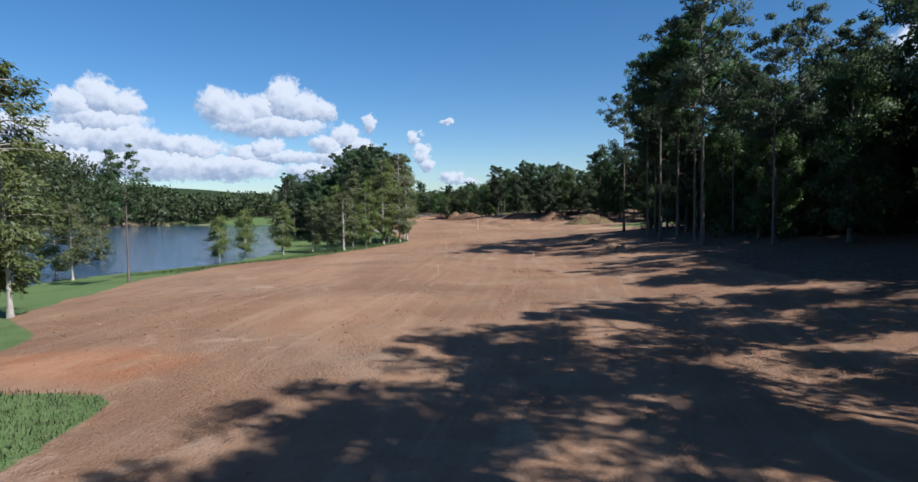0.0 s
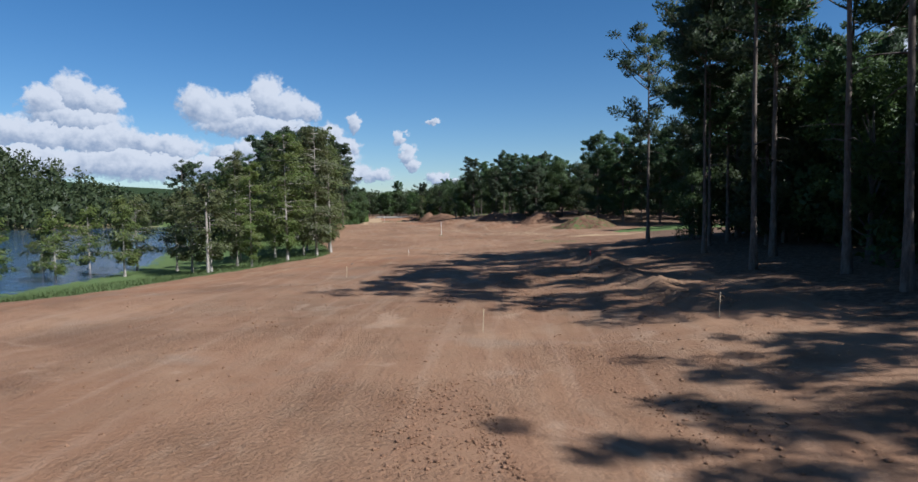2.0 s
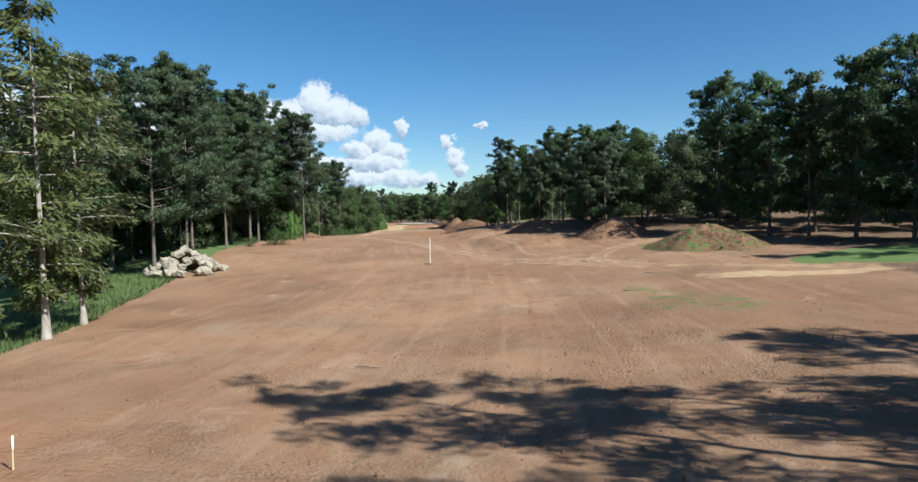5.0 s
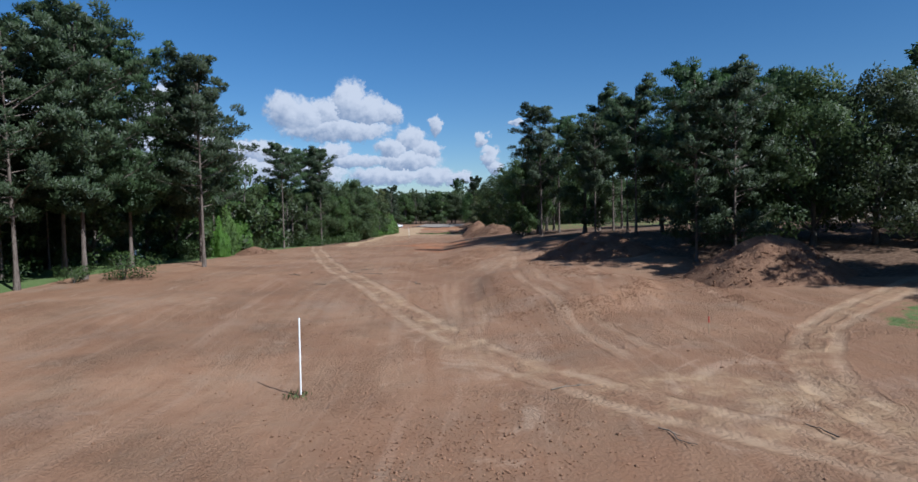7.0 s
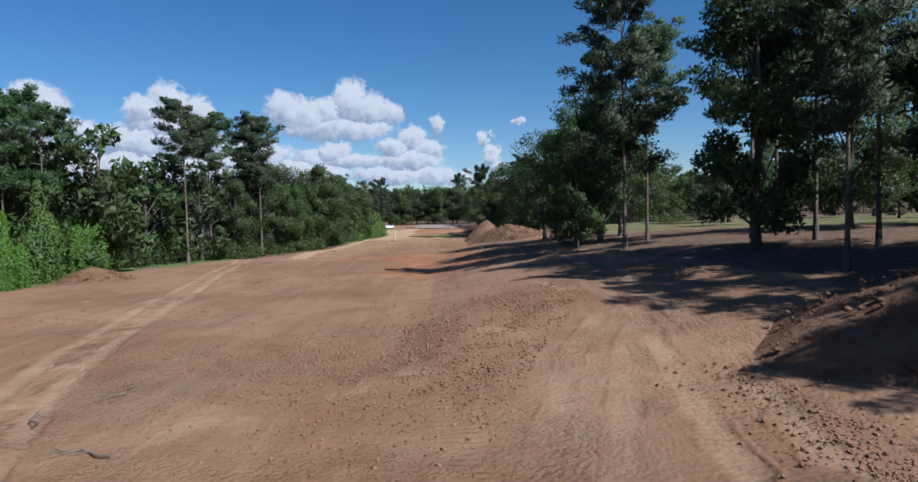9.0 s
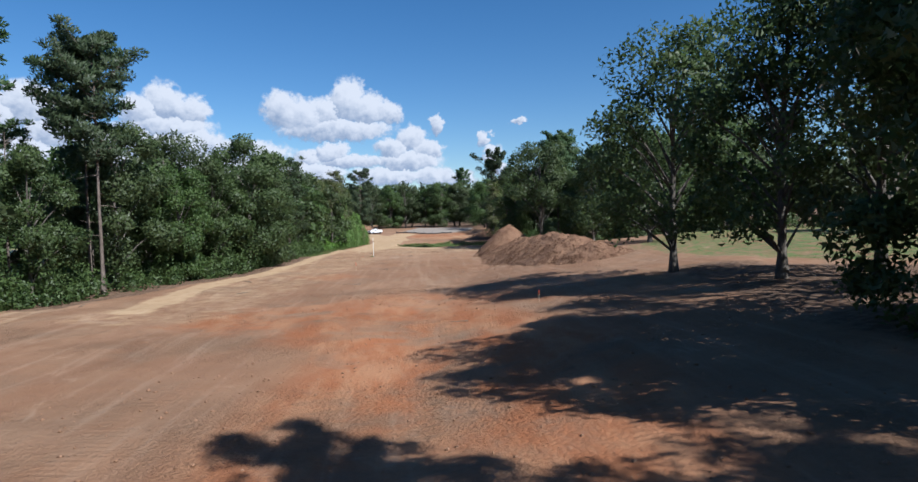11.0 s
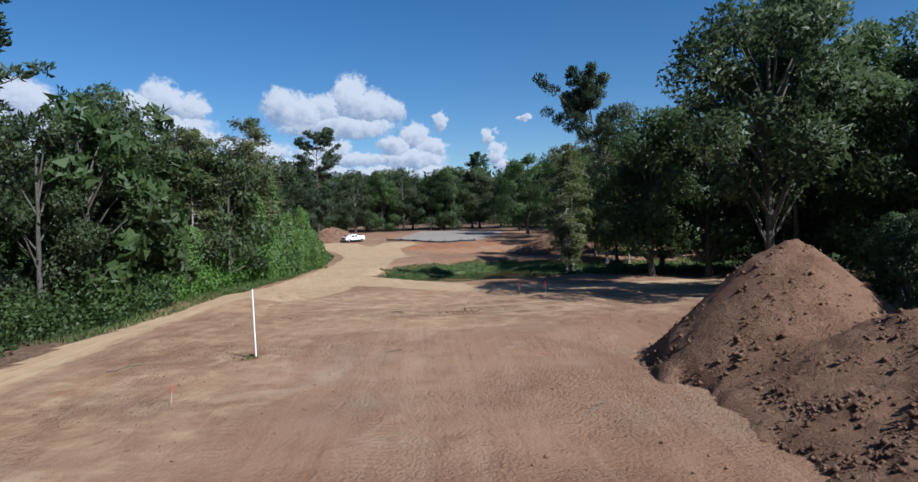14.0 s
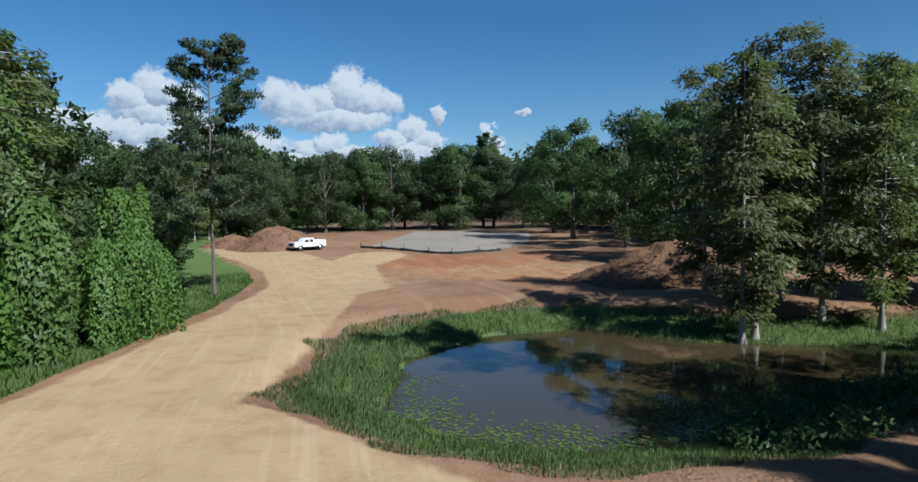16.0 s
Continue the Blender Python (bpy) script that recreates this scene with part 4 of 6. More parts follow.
# the lakeside cypresses
trees("cypresses along the lake", (
    ("cyp_a", -20.2, 150.6, 21.5), ("cyp_b", -17.0, 158.1, 23.0), ("cyp_c", -15.7, 164.1, 23.5), ("cyp_a", -17.0, 169.5, 20.5), ("cyp_b", -20.5, 163.0, 18.5),
    ("cyp_c", -27.0, 146.1, 18.5), ("cyp_b", -29.5, 155.0, 15.5), ("cyp_a", -25.0, 160.0, 18.0), ("cyp_c", -22.0, 172.0, 19.0), ("cyp_small", -27.0, 135.6, 13.0),
    ("cyp_small", -37.0, 147.0, 12.0), ("cyp_small", -42.5, 141.5, 12.0), ("cyp_small", -49.4, 136.0, 10.5), ("cyp_small", -51.8, 127.5, 10.0), ("cyp_small", -62.0, 152.0, 10.0), ("cyp_b", -35.0, 166.0, 16.5), ("cyp_a", -36.0, 47.5, 20.5),
    ("cyp_b", -39.0, 49.5, 20.0), ("cyp_small", -60.0, 92.0, 12.0), ("cyp_small", -66.0, 97.0, 12.5), ("cyp_small", -72.0, 99.0, 11.0), ("cyp_small", -57.0, 157.0, 12.0), ("cyp_small", -46.0, 152.0, 12.5), ("cyp_small", -82.0, 136.0, 12.0), ("cyp_small", -90.0, 141.0, 13.0), ("cyp_small", -32.0, 141.0, 12.5), ("cyp_c", -23.0, 141.0, 16.0)))
trees("pines by the lake", (
    ("pine_sparse", -43.8, 78.5, 17.0), ("pine_big", -30.0, 201.0, 27.0), ("pine_big", -32.0, 213.0, 28.0), ("pine_big", -38.0, 226.0, 28.0), ("pine_big", -41.0, 209.0, 27.0), ("pine_c", -34.0, 190.0, 25.0), ("pine_c", -28.0, 182.0, 23.0),
    ("pine_big", -39.5, 242.0, 28.0), ("pine_big", -38.0, 250.0, 31.0), ("pine_big", -44.0, 254.0, 31.5), ("pine_big", -42.0, 264.0, 30.5), ("pine_big", -48.0, 247.0, 28.0), ("pine_big", -36.0, 272.0, 27.0), ("pine_c", -31.3, 264.5, 29.5),
    ("pine_thin", -47.8, 330.0, 26.5), ("pine_thin", -50.0, 341.0, 26.5), ("pine_thin", -50.3, 357.0, 28.5), ("pine_b", -54.0, 307.0, 23.0), ("pine_b", -49.0, 303.0, 20.5), ("pine_b", -47.0, 295.5, 20.0), ("pine_b", -46.9, 354.5, 28.0), ("pine_c", -58.2, 487.0, 23.5)))
trees("trees along the clearing's lake side", (
    ("oak_c", -48.5, 347.0, 15.0), ("oak_c", -47.0, 369.0, 15.0), ("oak_c", -45.5, 392.0, 15.0), ("oak_c", -49.0, 401.0, 15.0), ("oak_a", -50.0, 361.0, 19.5), ("oak_b", -52.0, 374.0, 20.5), ("oak_c", -47.5, 378.0, 17.0), ("oak_a", -45.5, 385.0, 20.5), ("oak_b", -50.0, 395.0, 18.0),
    ("oak_a", -53.0, 406.0, 18.5), ("oak_tall", -56.5, 413.0, 22.5), ("oak_c", -54.5, 421.0, 16.0), ("oak_b", -59.5, 432.0, 20.5), ("cyp_b", -62.0, 450.0, 19.0), ("cyp_a", -61.5, 468.0, 19.5), ("oak_c", -64.5, 485.0, 13.0), ("oak_c", -70.0, 494.0, 14.0), ("oak_lite", -75.5, 503.0, 15.0), ("oak_a", -67.5, 480.0, 16.0), ("cyp_b", -57.5, 446.0, 18.5), ("cyp_a", -56.8, 457.5, 21.5), ("cyp_b", -66.0, 462.0, 20.0)))
trees("vine-covered trees", (
    ("vine_a", -58.0, 442.5, 12.5), ("vine_b", -56.2, 449.5, 10.0), ("vine_a", -55.2, 456.0, 13.0), ("vine_b", -55.6, 462.5, 15.0), ("vine_a", -53.8, 468.0, 10.5), ("vine_b", -56.4, 474.5, 10.0), ("vine_b", -60.5, 480.0, 9.0), ("vine_b", -46.8, 299.5, 11.5), ("vine_b", -48.6, 309.0, 11.0), ("vine_b", -44.5, 293.0, 8.0)))
trees("trees between the clearing and the meadow", (
    ("pine_c", 16.1, 296.0, 23.5), ("pine_b", 19.6, 305.0, 22.5), ("oak_tall", 22.8, 282.0, 18.5), ("pine_a", 27.4, 284.0, 20.5), ("pine_b", 31.0, 301.0, 24.5), ("pine_a", 26.0, 292.5, 24.0), ("pine_a", 23.4, 271.0, 17.0), ("pine_b", 28.9, 279.0, 19.5),
    ("pine_full", 33.7, 258.0, 20.5), ("pine_full", 37.5, 260.0, 19.5), ("pine_full", 31.5, 249.0, 17.0), ("pine_full", 34.8, 247.5, 18.0), ("pine_full", 40.5, 264.5, 20.5), ("oak_b", 44.2, 252.5, 18.5), ("oak_b", 49.5, 251.0, 17.5), ("pine_full", 45.0, 261.0, 19.0), ("pine_full", 36.5, 268.0, 20.0),
    ("oak_c", 13.5, 317.0, 15.0), ("oak_open", 9.2, 343.0, 18.3), ("oak_open", 13.2, 333.0, 17.0), ("oak_open", 19.0, 322.0, 17.0), ("oak_open", 17.5, 331.0, 19.0), ("oak_tall", 12.5, 309.0, 15.5), ("oak_a", 38.5, 303.0, 18.0), ("oak_lite", 47.0, 305.0, 19.0), ("oak_a", 33.0, 274.0, 15.0), ("pine_a", 29.0, 271.5, 21.0), ("oak_open", 15.5, 312.5, 19.0)))
trees("trees beyond the soil heaps", (
    ("oak_open", -6.0, 451.5, 18.5), ("oak_high", -0.4, 431.5, 24.0), ("oak_a", 8.6, 404.5, 15.5), ("oak_open", 14.9, 385.7, 16.5), ("pine_full", 32.6, 427.6, 29.5), ("oak_tall", 14.0, 444.0, 25.0), ("oak_b", 20.5, 415.0, 19.5), ("oak_a", 27.0, 412.0, 20.0), ("oak_c", 8.5, 413.0, 12.0), ("oak_a", 31.0, 404.0, 20.0), ("oak_b", 25.0, 426.0, 22.0), ("oak_a", 36.0, 419.0, 22.0), ("oak_a", 14.5, 430.0, 20.5), ("oak_a", 10.0, 431.0, 19.0), ("pine_top", 3.5, 436.6, 25.7), ("oak_a", 17.0, 452.0, 21.0), ("oak_c", 1.8, 417.5, 7.0), ("oak_a", 0.0, 451.0, 21.0),
    ("oak_open", -4.0, 456.0, 19.0), ("oak_a", 8.5, 453.0, 25.0), ("oak_b", 16.0, 456.0, 25.0), ("oak_c", 12.0, 457.0, 18.0)))
trees("cypresses standing by the pond", (
    ("cyp_c", -14.4, 476.8, 19.0), ("cyp_c", -13.4, 477.4, 20.0), ("cyp_b", -8.0, 480.0, 20.0), ("cyp_a", -4.8, 478.5, 18.0), ("cyp_b", -9.5, 483.5, 21.0), ("cyp_c", -1.0, 484.0, 19.0), ("cyp_b", -14.5, 486.0, 19.0), ("cyp_a", 4.0, 482.0, 19.0)))
trees("trees behind the gravel pad", (
    ("pine_thin", -48.5, 678.0, 34.0), ("oak_b", -66.0, 589.0, 22.0), ("oak_a", -52.0, 590.0, 22.0), ("oak_b", -79.0, 575.0, 18.5), ("oak_a", -22.0, 545.0, 21.0), ("oak_b", -15.5, 524.0, 20.0), ("oak_a", -43.0, 598.0, 22.0), ("oak_c", -72.0, 583.0, 20.0), ("oak_b", -25.0, 565.0, 20.0), ("oak_a", -12.0, 507.0, 19.0), ("oak_b", -87.0, 560.0, 17.0)))
trees("tall pines of the wood", (
    ("pine_thin", 40.5, 84.0, 24.0), ("pine_thin", 41.0, 93.0, 26.0), ("pine_sparse", 44.5, 105.0, 29.5), ("pine_thin", 41.0, 113.0, 29.0),
    ("pine_sparse", 40.5, 46.0, 29.0), ("pine_sparse", 43.0, 54.5, 25.5), ("pine_thin", 38.0, 39.0, 23.0),
    ("pine_sparse", 34.7, 133.0, 29.0), ("pine_sparse", 41.0, 134.0, 25.0), ("pine_a", 39.5, 119.0, 28.0), ("pine_thin", 32.9, 109.6, 28.7), ("pine_sparse", 31.3, 80.0, 35.0), ("pine_thin", 33.3, 88.0, 32.2), ("pine_sparse", 36.5, 72.0, 25.0), ("pine_b", 36.8, 117.6, 27.0), ("pine_thin", 30.4, 94.5, 31.0), ("pine_sparse", 35.3, 101.0, 33.3), 
    ("pine_sparse", 31.5, 16.5, 32.0), ("pine_sparse", 36.5, 26.0, 27.5), ("oak_tall", 20.8, -12.0, 23.0), ("pine_lite", 52.0, 140.0, 25.0), ("pine_lite", 58.0, 133.0, 26.0), ("oak_lite", 61.0, 144.0, 22.0), ("pine_lite", 67.0, 137.0, 25.0), ("oak_lite", 71.0, 128.0, 22.0), ("pine_lite", 54.0, 126.0, 25.0), ("oak_lite", 76.0, 145.0, 22.0), ("pine_lite", 84.0, 138.0, 25.0)))
trees("young trees of the wood", (
    ("oak_tall", 39.5, 78.0, 14.0), ("oak_tall", 42.0, 86.0, 15.0), ("oak_tall", 41.0, 97.0, 15.0), ("oak_tall", 43.5, 104.0, 17.0), ("oak_tall", 40.0, 110.0, 18.0), ("oak_tall", 44.5, 116.0, 17.0), ("oak_tall", 44.0, 126.0, 21.0), ("oak_tall", 48.0, 131.0, 23.0), ("oak_c", 39.0, 128.0, 12.0),
    ("oak_tall", 43.0, 68.0, 20.0), ("oak_c", 46.0, 97.0, 14.0), ("oak_c", 47.0, 109.0, 15.0), ("oak_c", 45.0, 82.0, 14.0), ("oak_c", 50.0, 121.0, 14.0)))
trees("wood beside the clearing", (
    ("pine_sparse", 50.0, 66.0, 34.0), ("pine_sparse", 48.5, 77.0, 26.0), ("pine_sparse", 55.0, 84.0, 27.0), ("pine_sparse", 52.0, 95.0, 33.0), ("pine_sparse", 58.0, 60.0, 34.0), ("pine_sparse", 57.0, 50.0, 32.0), ("pine_sparse", 61.0, 41.0, 33.0), ("pine_sparse", 62.0, 73.0, 35.0), ("pine_sparse", 66.0, 54.0, 34.0)))
for x, y, height, wide in ((27.0, 9.5, 32.0, 1.05), (23.0, -1.0, 33.5, 1.15)):
    tree("pine_thin", x, y, height, wide=wide, group="tall pines of the wood")
for k in range(14):
    tree(("oak_a", "oak_b", "oak_c")[k % 3], -112 + 8.0 * k, 590 + 5 * math.sin(2.3 * k), 19.5 + 2.5 * math.sin(1.7 * k), wide=1.15, group="trees behind the gravel pad")
tree("pine_bent", -8.8, 459.5, 24.5, wide=0.8, turn=0, group="trees beyond the soil heaps", label="leaning loblolly pine with a wind-swept tufted crown")
scatter(51, "wood beside the clearing", ("pine_thin", "pine_b", "pine_thin", "oak_tall", "pine_lite"), 25, 31, 10, (30, -45, 47, 72), 7.5)
scatter(59, "wood beside the clearing", ("pine_lite", "pine_b", "oak_lite", "oak_tall"), 25, 30, 16, (55, 24, 85, 70), 5.5)
scatter(63, "young trees of the wood", ("oak_lite", "oak_lite", "pine_lite"), 12, 19, 30, (45, 74, 64, 134), 4.2)
scatter(64, "wood beside the clearing", ("pine_lite", "oak_lite", "pine_b"), 22, 27, 12, (45, 28, 58, 57), 4.5)
scatter(62, "wood beside the clearing", ("pine_lite", "oak_lite", "pine_b", "oak_lite"), 23, 29, 24, (57, 68, 92, 132), 6.0)
scatter(61, "wood beside the clearing", ("pine_lite", "pine_b", "oak_lite"), 20, 25, 16, (46, -45, 80, 32), 6.5)
trees("pines across the meadow", (
    ("pine_full", 57.8, 228.0, 25.5), ("pine_full", 64.6, 216.0, 26.0), ("pine_full", 69.3, 211.0, 26.5), ("pine_full", 51.5, 232.5, 25.5), ("pine_full", 75.0, 207.0, 26.5), ("pine_lite", 62.0, 224.0, 25.0)))
scatter(52, "pines across the meadow", ("pine_full", "pine_lite", "oak_lite"), 19, 23, 40, (56, 188, 130, 262), 6.5)
scatter(53, "trees of the meadow's edge", ("pine_lite", "oak_lite"), 17, 22, 14, (62, 258, 110, 300), 6.5)
scatter(54, "woods by the lake", ("oak_lite", "oak_far", "pine_lite"), 15, 20, 60, (-95, 296, -48, 450), 6.0)
scatter(55, "woods behind the pines", ("oak_lite", "pine_lite"), 17, 23, 38, (-76, 196, -44, 300), 5.0)
scatter(56, "woods beyond the pond", ("oak_lite", "oak_a", "pine_lite"), 18, 24, 62, (-16, 458, 70, 580), 6.2)
scatter(60, "woods past the meadow", ("oak_lite", "pine_lite"), 17, 22, 22, (44, 300, 110, 455), 8.0)
scatter(57, "woods behind the pad", ("oak_far", "oak_lite", "pine_far"), 19, 25, 110, (-170, 560, 60, 660), 6.5)
scatter(58, "woods by the road", ("oak_far", "oak_lite", "cyp_b"), 15, 20, 30, (-110, 440, -62, 560), 6.5)
trees("shrubs at the clearing's edge", (
    ("shrub_b", -32.2, 249.0, 3.6), ("shrub_a", -37.0, 247.0, 2.4), ("shrub_a", -55.0, 430.0, 2.4), ("shrub_b", -56.0, 452.0, 2.2), ("shrub_a", -56.0, 463.0, 2.0), ("shrub_b", -2.0, 419.0, 5.0)))


def snag(x, y, height):
    """A dead, barkless trunk broken off at the top, with stubs of its limbs."""
    rng = np.random.default_rng(77)
    stem = trunk_line(rng, height, 0.05, steps=8)
    runs = [(stem, 0.24 * (1 - 0.45 * stem[:, 2] / height))]
    for _ in range(7):
        root, a, r = on_line(stem, height * rng.uniform(0.35, 0.97)), rng.uniform(0, 6.283), rng.uniform(0.3, 1.1)
        runs.append(([root, root + np.array([np.cos(a) * r, np.sin(a) * r, 0.25 * r])], (0.05, 0.015)))
    ob = new("dead_tree", mesh_np("dead_tree", *tubes(runs, 7), M["cypress_bark"], True))
    ob.location = (x, y, float(ground(x, y)) - 0.06)
    tagged(ob, "pale dead tree trunk broken off among the cypresses", "tree")


snag(-26.8, 134.0, 10.0)


def undergrowth(seed, count, region, label):
    """Tangled low growth under the trees."""
    rng = np.random.default_rng(seed)
    x0, y0, x1, y1 = region
    C, O = [], []
    for _ in range(count * 12):
        if len(C) >= count:
            break
        x, y = rng.uniform(x0, x1), rng.uniform(y0, y1)
        if keep_clear(x - 2, y) and keep_clear(x + 2, y):
            h, w = rng.uniform(0.8, 3.6), rng.uniform(0.9, 2.0)
            ball = in_ball(rng, 46, 0.4)
            O.append(ball + (0, 0, 0.5))
            ball = ball * (w, w, h * 0.6)
            ball[:, 2] = np.maximum(ball[:, 2] + h * 0.45, 0.1)
            C.append(np.array([x, y, float(ground(x, y))]) + ball)
    V, Q, N = leaves(rng, np.concatenate(C), 0.62, 0.42, outs=np.concatenate(O))
    tagged(new("undergrowth", mesh_np("undergrowth", V, Q, M["oak_leaf"], normals=N)), label, "undergrowth", kind="stuff")


def hedge(seed, count, y0, y1, inner, depth, high, mat, label):
    """Leafy growth that closes the wood's edge down to the ground."""
    rng = np.random.default_rng(seed)
    C, O = [], []
    for _ in range(count):
        y = rng.uniform(y0, y1)
        x = float(line(y, EDGE)) - inner - depth * rng.uniform() ** 1.3
        h, w = rng.uniform(0.35, 1.0) * high, rng.uniform(0.7, 1.6)
        ball = in_ball(rng, 90, 0.5)
        O.append(ball + (0, 0, 0.5))
        ball = ball * (w, w, h * 0.6)
        ball[:, 2] = np.maximum(ball[:, 2] + h * 0.45, 0.05)
        C.append(np.array([x, y, float(ground(x, y))]) + ball)
    V, Q, N = leaves(rng, np.concatenate(C), 0.34, 0.26, outs=np.concatenate(O))
    tagged(new("thicket", mesh_np("thicket", V, Q, M[mat], normals=N)), label, "thicket", kind="stuff")


hedge(96, 330, 338, 432, 2.5, 7, 4.2, "oak_leaf", "dense leafy thicket along the wood's edge")
hedge(97, 260, 424, 480, 4.0, 5, 3.0, "vine_leaf", "bright-green vines creeping over the ground below the trees")
hedge(98, 120, 284, 338, 4.0, 8, 3.5, "oak_leaf", "low green thicket below the lakeside pines")
undergrowth(91, 330, (36, -20, 85, 118), "dark tangled undergrowth beneath the tall pines")
undergrowth(92, 420, (-85, 200, -44, 450), "leafy undergrowth beneath the lakeside trees")
undergrowth(93, 260, (-14, 400, 50, 520), "leafy undergrowth beneath the trees by the pond")
undergrowth(94, 240, (-150, 575, 40, 620), "dark undergrowth below the trees behind the pad")
undergrowth(95, 160, (-90, 440, -58, 540), "leafy undergrowth beside the dirt road")


def far_woods():
    """Distant wooded slopes, each tree a cluster of leaf clumps on a stem."""
    rng = np.random.default_rng(61)
    C, L, O, runs = [], [], [], []
    spots = []
    while len(spots) < 2600:
        a, r = rng.uniform(-1.15, 1.25), 300 + 800 * rng.uniform() ** 1.3
        x, y = -np.sin(a) * r, 100 + np.cos(a) * r
        z = float(ground(x, y))
        beyond = x < float(line(y, SHORE)) - 4 or y > 650 or x > 125
        if z < 1.8 or not beyond or (r > 750 and rng.uniform() < 0.45):
            continue
        spots.append((x, y, z, r))
    while len(spots) < 2950:
        x, y = rng.uniform(-260, 160), rng.uniform(630, 740)
        spots.append((x, y, float(ground(x, y)), 600))
    for _ in range(1500):
        x, y = rng.uniform(-520, -90), rng.uniform(520, 760)
        z = float(ground(x, y))
        if 1.8 < z < 9 and x < float(line(y, SHORE)) - 2:
            spots.append((x, y, z, 600))
    for _ in range(1100):
        x, y = rng.uniform(-760, -230), rng.uniform(280, 760)
        z = float(ground(x, y))
        if z > 1.8 and x < float(line(y, SHORE)) - 2:
            spots.append((x, y, z, 640))
    for _ in range(2600):
        a, r = rng.uniform(0.3, 1.0), rng.uniform(600, 1000)
        x, y = -np.sin(a) * r, np.cos(a) * r
        spots.append((x, y, float(ground(x, y)), 800))
    for x, y, z, r in spots:
        h, w = rng.uniform(18, 28), rng.uniform(4.0, 6.5)
        n = 64 if r < 650 else 34
        ball = in_ball(rng, n, 0.55) * (w, w, h * 0.42)
        C.append(np.array([x, y, z + h * 0.56]) + ball)
        O.append(ball / (w, w, h * 0.42) + (0, 0, 0.2))
        L.append(np.full(n, 2.6 if r < 650 else 4.0))
        runs.append(([(x, y, z - 0.3), (x, y, z + h * 0.6)], (0.22, 0.1)))
    C, L = np.concatenate(C), np.concatenate(L)
    V, Q, N = leaves(rng, C, L, L * 0.8, outs=np.concatenate(O))
    wood = new("far_woods")
    part("stems", mesh_np("stems", *tubes(runs, 4), M["oak_bark"]), wood)
    part("foliage", mesh_np("foliage", V, Q, M["oak_leaf"], normals=N), wood)
    tagged(wood, "distant mixed woods on low hills beyond the lake", "woods", kind="stuff")


far_woods()


# ---- soil heaps ----
def mound(name, x, y, rx, ry, height, mat, label, seed, turn=0.0, group=""):
    rng = np.random.default_rng(seed)
    rings, sides = 26, 72
    V = [(0.0, 0.0, height)]
    off = rng.uniform(0, 50)
    for i in range(1, rings + 1):
        r = i / rings
        for j in range(sides):
            a = 6.283 * j / sides
            px, py = rx * r * math.cos(a), ry * r * math.sin(a)
            lump = noise.fractal(Vector((px * 0.45 + off, py * 0.45, seed)), 0.9, 2.1, 5)
            k = 1 + 0.12 * math.sin(2 * a + seed) + 0.08 * math.sin(5 * a + off)
            h = height * max(0, 1 - (r ** 1.15)) + height * 0.14 * lump * (1 - r) ** 0.6
            if r < 0.2:
                h = min(h, height * (0.93 - 0.3 * r * r)) if lump > -0.2 else h
            V.append((px * k, py * k, h))
    V = np.array(V)
    c, s = math.cos(turn), math.sin(turn)
    wx, wy = x + V[:, 0] * c - V[:, 1] * s, y + V[:, 0] * s + V[:, 1] * c
    V[:, 2] += ground(wx, wy) - float(ground(x, y)) - 0.1
    V[:, 0], V[:, 1] = wx - x, wy - y
    bm = bmesh.new()
    vs = [bm.verts.new(v) for v in V]
    for j in range(sides):
        bm.faces.new((vs[0], vs[1 + j], vs[1 + (j + 1) % sides]))
    for i in range(rings - 1):
        for j in range(sides):
            a, b = 1 + i * sides, 1 + (i + 1) * sides
            bm.faces.new((vs[a + j], vs[b + j], vs[b + (j + 1) % sides], vs[a + (j + 1) % sides]))
    ob = new(name)
    ob.location = (x, y, float(ground(x, y)))
    part("soil_cone", mesh_bm("soil_cone", bm, mat), ob)
    pick = rng.integers(len(V) // 3, len(V), size=int(100 + 40 * rx * ry))
    crumbs = part("loose_soil", clod_mesh(rng, V[pick] + rng.normal(size=(len(pick), 3)) * (0.35, 0.35, 0.02), 0.04, 0.22, mat), ob)
    tagged(crumbs, kind="stuff")
    return tagged(ob, label, "soil heap", group)


